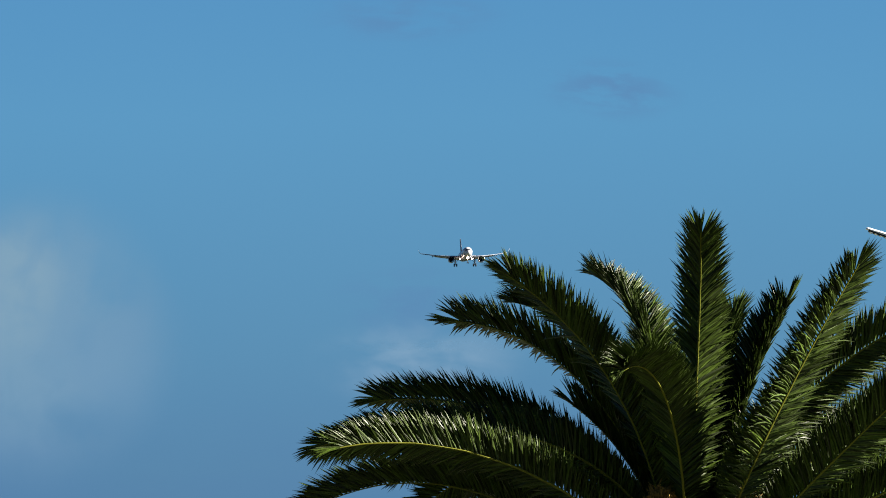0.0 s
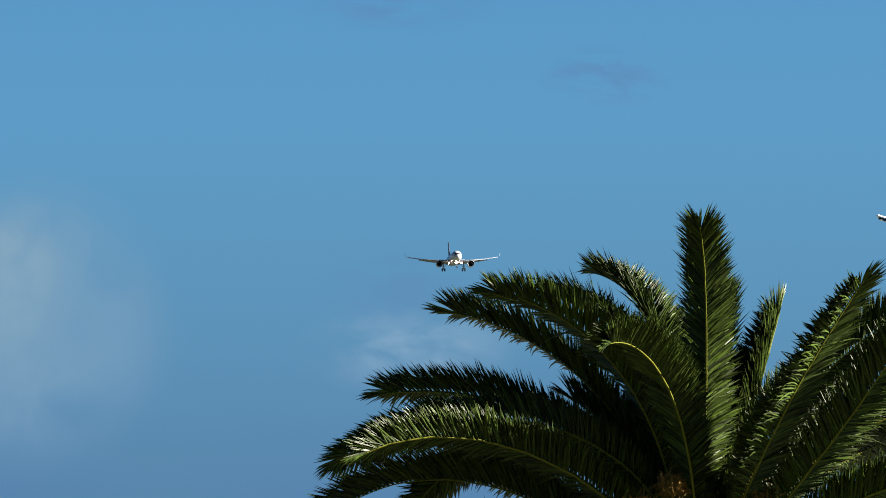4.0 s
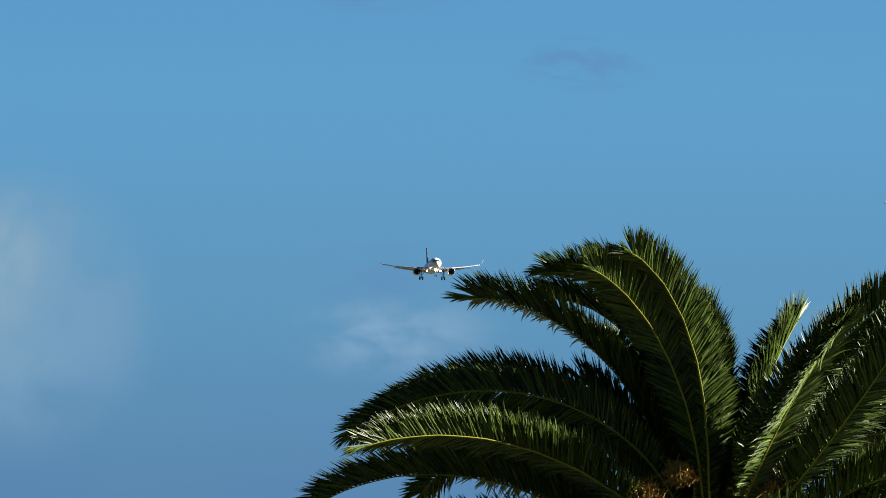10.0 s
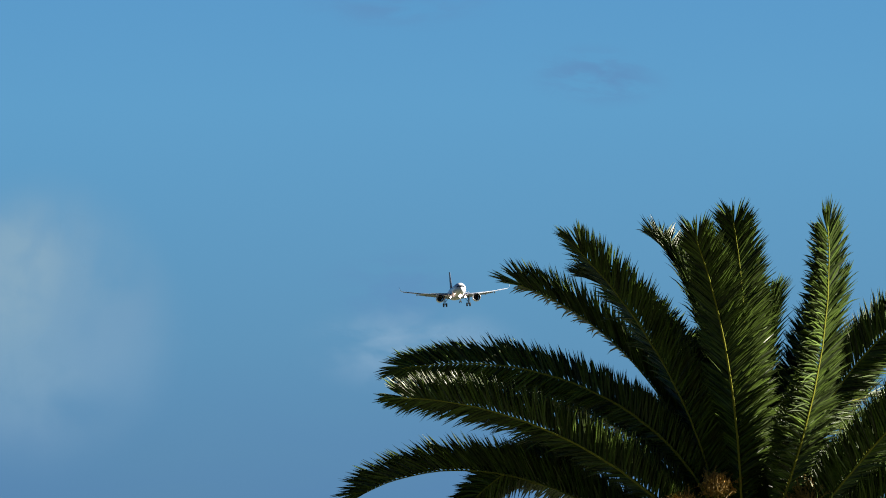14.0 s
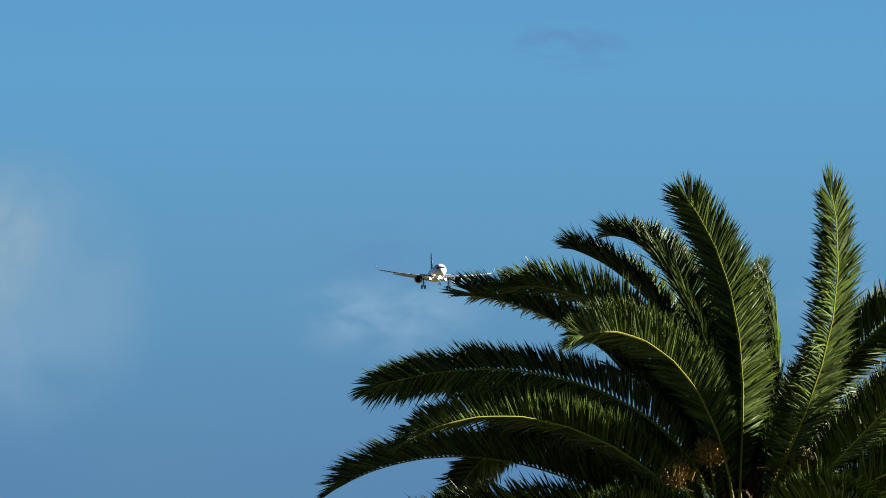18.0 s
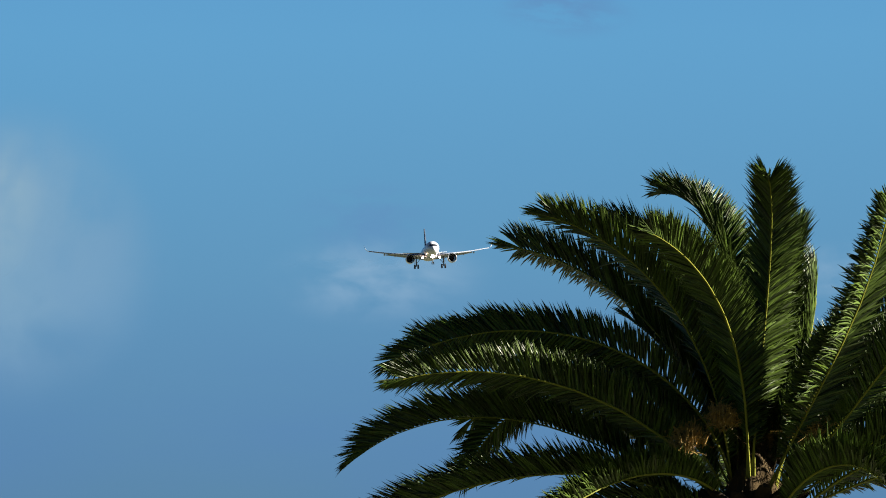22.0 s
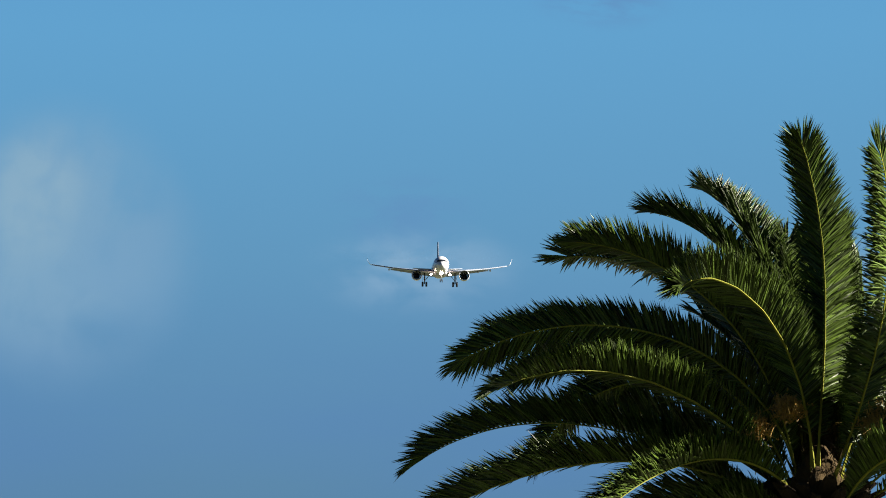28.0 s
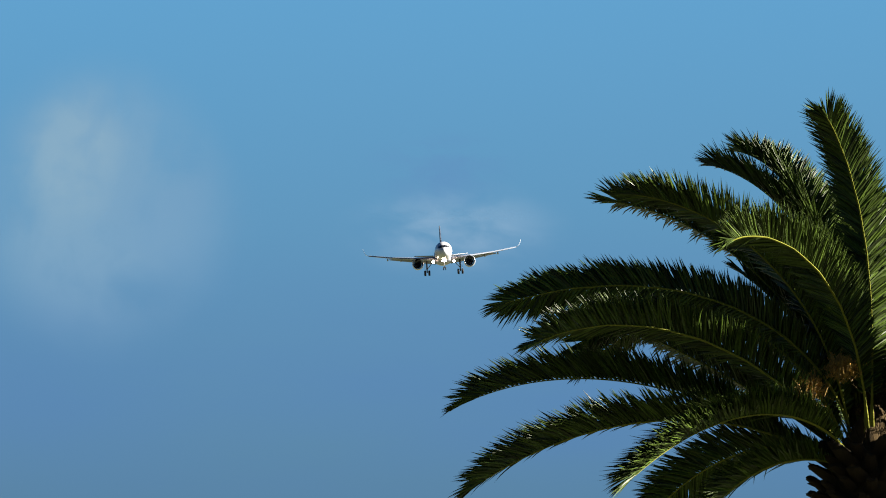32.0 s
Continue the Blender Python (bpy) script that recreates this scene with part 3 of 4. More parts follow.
for i, (key, shape) in enumerate(FROND_SHAPES.items()):
    FRONDS[key] = build_frond(*shape, seed=i + 1, blade=SHORT.get(key, 0.96), turn=TURNED.get(key, 1.0), steeper=FOLDED.get(key, 0.0))


def build_trunk():
    rng = random.Random(5)
    rings = []
    for h, r in ((0, 0.52), (0.3, 0.44), (1.5, 0.40), (3.2, 0.42), (4.2, 0.47), (4.75, 0.46), (5.1, 0.28), (5.35, 0.12)):
        rings.append([(r * (1 + 0.05 * math.sin(5 * a + h)) * math.cos(a), r * (1 + 0.05 * math.sin(5 * a + h)) * math.sin(a), h * CROWN[2] / 5.0) for a in [2 * math.pi * j / 28 for j in range(28)]])
    child("trunk", mesh_of("trunk", *loft(rings), [BARK], smooth=True), PALM)
    # the bulb of matted fibre from which the fronds rise
    rings = []
    for h, r in ((-0.75, 0.40), (-0.5, 0.47), (-0.15, 0.48), (0.15, 0.40), (0.35, 0.28), (0.55, 0.16), (0.7, 0.05)):
        rings.append([(r * (1 + 0.10 * math.sin(7 * a + 3 * h) + rng.uniform(-0.05, 0.05)) * math.cos(a), r * (1 + 0.10 * math.sin(7 * a + 3 * h) + rng.uniform(-0.05, 0.05)) * math.sin(a), CROWN[2] + h) for a in [2 * math.pi * j / 36 for j in range(36)]])
    child("crown_heart", mesh_of("crown_heart", *loft(rings), [FIBRE], smooth=True), PALM, label="matted brown fibre at the heart of the crown")
    verts, faces = [], []
    for k in range(700):
        a, h = rng.uniform(0, 2 * math.pi), rng.uniform(-0.7, 0.85)
        r = float(np.interp(h, (-0.7, -0.15, 0.2, 0.5, 0.85), (0.42, 0.48, 0.38, 0.2, 0.05)))
        base = Vector((r * math.cos(a), r * math.sin(a), CROWN[2] + h))
        end = base + Vector((math.cos(a) * rng.uniform(0.02, 0.16), math.sin(a) * rng.uniform(0.02, 0.16), rng.uniform(-0.22, 0.24)))
        v, f = tube(base, end, 0.006, 0.002, 3)
        faces += [tuple(i + len(verts) for i in ff) for ff in f]
        verts += v
    tagged(child("loose_fibre", mesh_of("loose_fibre", verts, faces, [FIBRE]), PALM, label="frayed brown fibres"), kind="stuff")
    # cut leaf bases set round the trunk in spirals
    stubs = []
    for v in range(4):
        l, w, th = 0.12 + 0.03 * v, 0.072 + 0.006 * v, 0.042
        secs = []
        for o, k, q, sink in ((-0.08, 1.25, 1.3, 0.0), (l * 0.45, 1.0, 1.0, 0.0), (l * 0.85, 0.86, 0.8, 0.01), (l, 0.62, 0.5, 0.015)):
            secs.append([(w * k * math.cos(a) * (1 + 0.22 * rng.uniform(-1, 1)), o + 0.035 * rng.uniform(-1, 1), th * q * math.sin(a) * (1 + 0.15 * rng.uniform(-1, 1)) - sink) for a in [2 * math.pi * j / 8 for j in range(8)]])
        verts, faces = loft(secs)
        stubs.append(mesh_of("leaf_base", verts, faces, [BARK, CUT], [0] * (len(faces) - 1) + [1]))
    rows = 34
    for i in range(rows):
        h = CROWN[2] + 0.22 - i * 0.125
        for j in range(13):
            a = 2 * math.pi * (j + 0.5 * (i % 2)) / 13 + rng.uniform(-0.06, 0.06) + i * 0.04
            r = float(np.interp(h - CROWN[2], (-1.4, -0.7, -0.15, 0.25), (0.44, 0.54, 0.58, 0.46)))
            up = 38 - min(20, i * 2) + rng.uniform(-8, 8)
            m = pose(r * math.cos(a), r * math.sin(a), h + rng.uniform(-0.03, 0.03), 0, 0, math.degrees(a) - 90) @ pose(0, 0, 0, up, rng.uniform(-12, 12), 0)
            child("leaf_base", stubs[rng.randrange(4)], PALM, m)


build_trunk()


def build_fruit_stalk(x, y, z, size, seed):
    """A brush of thin orange stalks that fans out of the crown."""
    rng = random.Random(seed)
    verts, faces = [], []
    for k in range(380):
        a, e = rng.uniform(0, 2 * math.pi), math.radians(rng.gauss(58, 24))
        d = Vector((math.cos(a) * math.cos(e), math.sin(a) * math.cos(e), math.sin(e)))
        q = Vector((rng.gauss(0, 0.06), rng.gauss(0, 0.06), rng.gauss(0, 0.05)))
        end = q + d * size * rng.uniform(0.55, 1.05) + Vector((0, 0, -0.05))
        mid = (q + end) / 2 + Vector((0, 0, 0.03))
        pieces = [(q, mid, 0.004, 0.0035), (mid, end, 0.0035, 0.002)]
        # small fruits strung along the outer half
        for f in (0.2, 0.45, 0.7, 0.95):
            at = mid.lerp(end, f) + Vector((rng.gauss(0, 0.006), rng.gauss(0, 0.006), rng.gauss(0, 0.006)))
            pieces.append((at, at + Vector((0, 0, 0.013)), 0.0075, 0.004))
        for p0, p1, r0, r1 in pieces:
            v, f = tube(p0, p1, r0, r1, 3)
            k0 = len(verts)
            verts += v
            faces += [tuple(i + k0 for i in ff) for ff in f]
    child("fruit_stalk", mesh_of("fruit_stalk", verts, faces, [FRUIT]), PALM, Matrix.Translation((x, y, CROWN[2] + z)), "brush of thin orange fruit stalks")


for i, (x, y, z, size) in enumerate(((-0.74, -0.45, 0.78, 0.25), (-0.34, -0.30, 1.05, 0.18), (0.57, -0.55, 0.84, 0.36), (0.20, 0.3, 0.8, 0.25))):
    build_fruit_stalk(x, y, z, size, 40 + i)


# ---- what moves ----
ROOT_SHARE = (0.500, 0.383, 0.281, 0.203, 0.125, 0.055, 0.016, 0.000)
TIP_SHARE = (0.000, 0.078, 0.164, 0.262, 0.344, 0.418, 0.477, 0.500)














GENTLE = ("B3", "B4", "R2", "R3", "R4", "R5", "R6", "K5", "K3", "K4", "M1", "M2", "M3", "M4", "M5", "M6", "M7", "Y5", "Q1", "Z1", "Z2", "Z3", "Z4", "N2", "N3")


def toss(key, rows):
    """Key a frond's pieces. Rows: seconds; sway and tip swing across the view; lean and bend along the frond's own way, in degrees, shared out over the joints."""
    pieces, joints = FRONDS[key]
    az = math.radians(FROND_SHAPES[key][0])
    axis = Vector((-math.sin(az), math.cos(az), 0))
    keyed = [[] for _ in pieces]
    for t, sway, swing, lean, bend in rows:
        chain = Matrix.Identity(4)
        for k, j in enumerate(joints):
            turn = Matrix.Rotation(radians(sway * ROOT_SHARE[k] + swing * TIP_SHARE[k]), 4, "Y") @ Matrix.Rotation(radians(lean * ROOT_SHARE[k] + bend * TIP_SHARE[k]), 4, axis)
            chain = chain @ Matrix.Translation(j) @ turn @ Matrix.Translation(-j)
            if k == 0:
                first = chain @ Matrix.Translation(j)
                keyed[0].append((t, first))
            else:
                keyed[k].append((t, first.inverted() @ chain @ Matrix.Translation(j)))
    for ob, path in zip(pieces, keyed):
        walk(ob, path)


def motions():
    # the airliner: seconds, place, nose's swing off the line of sight, bank
    walk(AIRLINER, [(t, pose(x, y, z, -3.0, -bank, swing)) for t, x, y, z, swing, bank in [
        (0, 0.69, 4697.2, 181.35, 5.18, 1.0),
        (1, -1.19, 4635.1, 177.12, 5.34, 0.9),
        (2, -3.24, 4573.0, 173.14, 5.51, 0.8),
        (2.5, -4.29, 4541.9, 171.22, 5.59, 0.8),
        (4.5, -8.44, 4417.7, 163.91, 5.93, 0.3),
        (5, -9.42, 4386.6, 162.16, 6.01, 0.2),
        (6, -11.24, 4324.5, 158.69, 6.06, -0.1),
        (7, -12.89, 4262.4, 155.29, 6.11, -0.4),
        (8, -14.36, 4200.3, 151.92, 6.16, -0.6),
        (9, -15.65, 4138.2, 148.58, 6.20, -0.9),
        (10, -16.75, 4076.1, 145.27, 6.20, -0.2),
        (11, -17.70, 4014.0, 141.98, 6.20, 0.6),
        (12, -18.51, 3951.9, 138.71, 6.19, 1.1),
        (13, -19.23, 3889.8, 135.46, 6.19, 1.7),
        (14, -19.88, 3827.7, 132.24, 6.18, 2.2),
        (15, -20.49, 3765.6, 129.05, 6.05, 2.4),
        (15.5, -20.79, 3734.6, 127.46, 5.98, 2.5),
        (17.5, -22.10, 3610.4, 121.23, 5.71, -0.7),
        (18, -22.48, 3579.4, 119.69, 5.65, -1.5),
        (19, -23.31, 3517.3, 116.65, 5.52, 0.1),
        (20, -24.28, 3455.2, 113.65, 5.39, 1.8),
        (21, -25.33, 3393.1, 110.69, 4.91, 1.8),
        (22, -26.55, 3331.0, 107.76, 4.44, 1.8),
        (23, -27.94, 3268.9, 104.85, 3.98, 0.2),
        (24, -29.50, 3206.8, 101.95, 3.52, -1.3),
        (24.5, -30.36, 3175.7, 100.51, 3.38, -0.6),
        (26.5, -34.17, 3051.5, 94.67, 2.85, 2.0),
        (27, -35.20, 3020.5, 93.19, 2.72, 1.1),
        (28, -37.33, 2958.4, 90.18, 2.47, -0.6),
        (29, -39.53, 2896.3, 87.09, 2.34, 0.5),
        (30, -41.73, 2834.2, 83.88, 2.21, 1.5),
        (31, -43.89, 2772.1, 80.53, 2.09, 2.5),
        (32, -45.93, 2710.0, 77.00, 1.97, 3.6),
    ]])
    for cloud, drift in CLOUDS:
        walk(cloud, [(0.0, pose(0, 0, EYE_Z)), (32.0, pose(0, 0, EYE_Z, 0, 0, drift))])
    toss("U1", [(0, 0.1, -1.4, -2.7, 3.3), (0.5, -2.7, -0.2, 0.4, 0.2), (1, -6.9, -5.7, -8.3, 2.9), (1.5, -6, -0.3, 0.9, -3.1), (2, -4.7, -3.4, -4.7, -1.8), (2.5, -0.7, -0, 0.1, -2.2), (5, -5.6, -2.2, -2.4, -2), (6, 6.8, 7.9, 12.2, -1.1), (7, -4.6, -1.4, -2, 1.9), (8, 5.5, 3.7, 5, 3.6), (9, 8.3, 4.5, 6.6, 0.4), (10, -0.9, -5.1, -4.6, 2), (11, 3.7, 4, 5.9, -6), (12, -3.7, -1.2, -2.1, -0.3), (13, 11.5, 8.1, 12.3, -3.2), (14, -1.8, -2.4, -3.6, -3.7), (15, 8.7, 3.7, 5.8, 6.9), (17.5, -0.1, 0, -0, -1.3), (18, -9.2, -2.7, -3.1, -4), (18.5, -3.3, -0.2, 0.6, 3.6), (19, -3.7, -3.1, -5.3, 5.2), (19.5, 0.4, 0, -0.1, -1.2), (20, 4.4, 3, 5.4, 2.4), (20.5, -2.2, -0.2, 0.4, 1.8), (21, 4.6, 1.6, 3.3, 12.2), (21.5, -1.5, -0, 0.1, -4.9), (22, 5.6, 5.3, 8.4, 1.9), (22.5, -2.8, -0.2, 0.5, 2.6), (23, 14.5, 5.1, 9.8, 9.8), (23.5, -1.4, -0.1, 0.3, 3.6), (24, 3, 1.9, 4.4, 7.4), (24.5, -1.8, -0.1, 0.3, 2.1), (26.5, -5.1, -0.3, 0.7, -3.4), (27, -5.8, -1.8, -1.9, -5.7), (27.5, -5, -0.3, 0.7, -4.4), (28, -3.3, -1.8, -3, 5.3), (28.5, -4.8, -0.2, 0.6, -5.9), (29, -2.6, -1.3, -2.5, 7), (29.5, -1.9, -0.1, 0.3, 2.3), (30, -6.4, -2.9, -3.8, 1.3), (30.5, -6, -0.3, 0.8, -4.2), (31, -5.5, -1.8, -2.1, 0.1), (31.5, -5.1, -0.3, 0.8, -1.8), (32, -4.7, -0.8, -0.2, -2.7)])
    toss("U2", [(0, 0.8, 0.4, 0.2, -6.2), (0.5, 3.2, -0.1, -0.8, 4.2), (1, -3.9, -3, -1.1, 0.3), (1.5, -1.3, -0, 0.3, 1.2), (2, 3, 1.9, 1.2, -3.7), (2.5, 6.9, -0.1, -1.6, 4), (5, -0.4, 0.2, 0.6, 2.5), (6, -0.3, 0.8, 0.8, -4.6), (7, 0.9, 0.8, 0.7, -0.9), (8, 1.1, 1.2, 0.9, -5.3), (9, 4.1, 3.1, 1.8, -9.6), (10, 14.6, -0.5, -3.8, 20), (11, -0.1, 1.5, 1.6, -8.8), (12, -1.5, -0.4, -0.4, -7.3), (13, -1.3, 0.4, 0.8, -20.2), (14, -0.9, 0.3, 0.3, -13.1), (15, 0.3, 1.2, 1.2, -5.6), (17.5, 1.2, 0, -0.3, -0.9), (18, 2, 0.6, 0.1, 11.2), (18.5, 0.9, -0.2, -0.2, 9.1), (19, -1, 0.5, 0.8, -1.1), (20, 4.3, 2.7, 1.8, 7.7), (21, 0.3, 0.4, 0.6, 4.5), (22, 2.5, 1.4, 0.9, 2.9), (23, 3.4, 1.3, 0.6, 6.1), (24, -1.3, -1.2, -0.4, 8.7), (25, -1.7, -1.3, -0.3, 4.4), (26, -3.4, -1.4, -0.2, 5.6), (27, -4.6, -1.5, -0.1, -1.3), (28, -4.3, -1.4, 0.1, 1.2), (29, -3.1, -2.2, -1, 3.8), (30, -6.3, -2.4, -0.8, -1.3), (31, -7, -2.5, -0.6, -3), (32, -4.5, -1.5, -0.2, -0.5)])
    toss("U4", [(0, 3.9, 1.6, 6.2, -5.5), (1, 0.9, -0, 2.4, -0.5), (2, 2.6, -0.3, 2.9, -1.7), (3, 3.1, -0.4, 3.9, 0.3), (4, 3.7, -0.5, 5, -2.5), (5, 4.9, -0.6, 6, 1.4), (6, 5.3, -0.3, -1.8, 2.6), (7, 2.8, 2.5, 3.2, -0.4), (8, 4.2, 2.1, 3, 1.5), (9, 2.6, 1.4, 6.3, -8.3), (10, 0.5, 0, 0.1, 2.4), (11, 5.7, 5.5, 5.6, -5.8), (12, -5.4, -1.7, -12.7, 8.6), (13, 3.7, 2.5, 6.2, -7.5), (14, 1.8, 1.8, 2.4, -7.5), (15, 6.2, 4, 7.9, -5.6), (16, 4.2, 1.6, 3.9, -3.2), (17, -0.3, -0.7, -0.2, 0.5), (18, -2.3, -3.1, -4.2, 2.7), (19, 1.8, -1.1, -1.6, 2.7), (20, 1.3, 0.9, 3.2, -3), (21, 4, -0.1, -0, 3), (22, 3.4, -2.1, -6.9, 8.4), (23, 8.6, 0.7, -0.3, 9.5), (24, 4.8, 1, 5.5, -0.8), (26.5, -2.8, -0.3, 0.4, -0.4), (27, -2.6, -0.6, -5, 3.1), (27.5, 0.4, 0.1, -0.2, -2.3), (28, 1.1, 2.1, 7.7, -7.2), (28.5, 0.7, 0.1, -0.2, -1.4), (29, 1.8, 0.2, -1, 4.6), (29.5, -0.2, -0, 0.2, 1.7), (30, -1.7, -0.6, -3.1, 1.4), (30.5, -2.5, -0.2, 0.2, -2.2), (31, -3.4, -2.2, -6, 2.5), (31.5, -0.5, -0, -0.2, -3.3), (32, -1.5, -1.1, 2.9, -4)])
    toss("F4", [(0, 1.3, 2.2, -2, -5.9), (0.5, -1.9, -0.7, -0.4, -2.4), (1, 1.3, -4.6, -0.1, -0.2), (1.5, -1.3, -0.6, -0, -0.4), (2, 1.7, -1.7, -0.7, -2.8), (2.5, 0.3, 0.3, -1.5, -5.9), (5, 3.4, -2.4, -1.8, 3.6), (6, 3.7, 1.4, 1.8, 6.4), (7, 3.4, -4.5, 4.2, 0.8), (8, 2, 4.3, 7.6, 1.5), (9, -5.8, 9.2, 12.8, 0.4), (10, 1.5, -19.2, 9.1, -6.9), (11, -0.4, 1.6, 0.6, -1.1), (12, 1.1, 3.8, 8.4, 12.6), (13, 2.3, 0.8, 4.1, 13.5), (14, 0.5, -1.7, -1.2, -4.7), (15, 6.3, 2.4, 3.6, 11.6), (16, 7.3, -4.6, 3.2, 1.6), (17, 3.2, -11.5, 2.8, -6.9), (18, 4.3, -18.5, 2.4, -10.3), (18.5, -4.4, -1.8, 1.4, 2.5), (19, 3.8, -8.5, -0.1, 0.5), (19.5, -5.2, -2.2, 0.8, -0.2), (20, 4.3, -15.1, 3.4, -5.9), (20.5, 0.3, 0.1, 0.6, 2.4), (21, 2.4, -0.8, 3.2, 1.1), (21.5, -0.3, -0.1, 0.5, 2.1), (22, 5.4, -1, 1.6, 2.7), (22.5, 1.7, 0.7, 0.2, 1.9), (23, 6.4, 1, -3.3, 6), (23.5, 3.4, 1.4, 0.1, 1.5), (24, 5.9, -13.4, 1.9, -2.7), (24.5, -1.6, -0.7, 0.5, 1.2), (26.5, -2.6, -1.1, 1.8, 4.9), (27, 4.8, -17.3, 4.6, -7.8), (27.5, -1.6, -0.6, -0.9, -4.2), (28, 4.2, -10.2, -4.8, -5.1), (28.5, -2.5, -0.9, -1, -5), (29, 3, -8, 2.6, -0.4), (29.5, -2.7, -1.1, 0.7, 1.4), (30, 0.8, -8.7, -1.8, -2.8), (30.5, -7.4, -3, 0.1, -4.8), (31, 2.5, -12.1, 0.9, -8.2), (31.5, -3.6, -1.4, -0.8, -4.9), (32, 0.9, -10.8, -0.6, -3.3)])
    toss("F3", [(0, 2.8, 2, 10.2, 4.4), (1, -2.2, -1.3, 9, 7.7), (2, 5.7, 6.4, 10, 1.5), (3, 2.3, -0.1, 9.3, 0.3), (4, 0.5, -6.6, 8.7, -0.5), (5, 0.8, -13.1, 8, 3.6), (6, 0.5, -12.3, -5.7, -0.9), (7, -3, -14.3, 2.9, -9.2), (8, 3, -3.5, -3.3, -8), (9, 7.3, 7, 0.7, -17.2), (10, -4.7, -14.3, -6.6, -2.1), (11, 4.8, 13.1, 0.2, -15.1), (12, -5.1, -13, -2.2, -10.8), (13, 3.4, 27.9, -0.8, -13), (14, 0.1, 0.9, -2.8, -9.3), (15, 0.8, -0.4, -3.3, -15.4), (16, -1, -8.3, -0.2, -14), (17, -6.3, -16.3, 2.9, -8.7), (18, -8.7, -24.2, 6, -6), (19, 0.4, -18.1, 4, -11.4), (20, -2.9, -15.7, 1.6, 1.6), (21, -1.3, -15.7, 4, -9.6), (22, 3.6, -16.8, 9.4, -13.3), (23, 7.2, -12.1, 11.2, -15.2), (24, 0.1, -26.7, 2.6, 0), (25, 2, -20.5, 6.1, -2), (26, 0.4, -14.3, 9.6, -4.2), (27, 0.6, -8.1, 13.1, -5), (28, -5.3, -22.6, 3.5, 0.2), (29, -0.3, -18.6, 6.3, -3.5), (30, -1.3, -17.1, 6.7, 0.4), (31, -6.6, -20.9, 10.4, -2.6), (32, -4, -23.3, 6.4, -4.8)])
    toss("F5", [(0, 2.6, 6.7, -1.2, -5.6), (0.5, 0.7, 3.1, 0.7, 1.7), (1, 1.8, 0.3, -1.2, 9.9), (1.5, -0.3, -1.6, 0.8, 1.9), (2, 3.7, -1.7, -1.4, -6), (2.5, 0.2, 1.1, 0.7, 1.9), (5, 1.9, 1.3, 1.5, 3.5), (6, 2.5, -6, 3.7, -0.2), (7, 5.9, -12.9, 0.4, 1.4), (8, 2, 0.8, 5.6, 3.3), (9, 4.1, -5.4, 0.7, -6.4), (10, -7, -3.3, 11.5, 8.4), (11, 0.9, -18.4, 4.6, 11.7), (12, 2.4, -19.1, -1.3, 6.7), (13, -4.4, 4.7, 7.5, 5.4), (14, -0.9, -8, -1.6, -3.4), (15, -1.2, 2, 2, 2.7), (16, -0.7, -3.6, 0.9, 1.8), (17, 3.4, -9.1, -0.2, -5.4), (18, 5.9, -14.7, -1.3, -7), (19, 2.4, 0.3, 3.9, -8.3), (20, 5.4, -18.3, 1.2, -2.6), (21, 1.2, -1.5, 4.5, -3.1), (22, 4, -7.6, 4.8, -4.2), (23, 4.9, -0.1, 4, -0), (24, 6.7, -6, 5.3, -2.5), (26.5, -4, -23.9, 2.3, 1.1), (27, 1.7, -25.2, 0.6, -17.2), (28, -1.1, -11.8, -0.9, -4.6), (29, -1.2, -6.1, 2.5, 6.1), (30, -1.4, -7.5, 2.9, 6.7), (31, -1.9, -19.9, -1.6, -13.1), (32, -1.5, -7.9, 2.8, 6.5)])
    toss("L2", [(0, -22.5, -10.7, -7.5, -2.5), (0.5, -15.1, -0.7, 1.5, 6.3), (1, -13, 0.4, 3.5, 10.9), (1.5, -14.9, -0.6, 1.7, 9.8), (2, -25.1, -11.8, -8.9, -4.2), (2.5, -12, -0.6, 1.2, 7), (5, -18, -4.6, -3.8, 10.6), (6, -9.5, 2.9, 5, 15.9), (7, -12.3, 3.3, 4.3, 11.1), (8, -9.9, 6.7, 6.2, 14.6), (9, -8.9, 3.3, 6.9, 2.8), (10, -15.3, -0.5, 2.8, 5.7), (11, -6.5, 5.2, 6.5, -2.9), (12, -25.7, -15.2, -11.1, -5.2), (13, -7.3, 4.8, 6.5, -8.4), (14, -20.6, -7.7, -8, -3.1), (15, -25.8, -12.6, -10.5, -7.1), (16, -22.1, -7.8, -5.4, 0.2), (17, -15.2, -3.1, -0.3, 3.8), (18, -10.5, 1.7, 4.8, 13.7), (19, -22.1, -8.2, -4.4, 0.9), (20, -13.9, 2.7, 4.6, 11.2), (21, -8.7, 5.5, 7.4, 5.2), (22, -22, -6.4, -5, 1.3), (23, -13.6, 2.9, 4.5, 12.2), (24, -7.5, 5, 9.4, 13.9), (25, -6.7, 5.9, 10, 10.7), (26, -8, 6.8, 10.7, 14.5), (27, -5.5, 7.7, 11.3, 12.4), (28, -2.2, 7.5, 12.5, 16.3), (29, -13.3, -1.6, 2.3, 10.1), (30, -22.4, -11.6, -7, -2.4), (31, -6.9, 5, 8.9, 15.2), (32, -12.5, 0.6, 2.5, 11.2)])
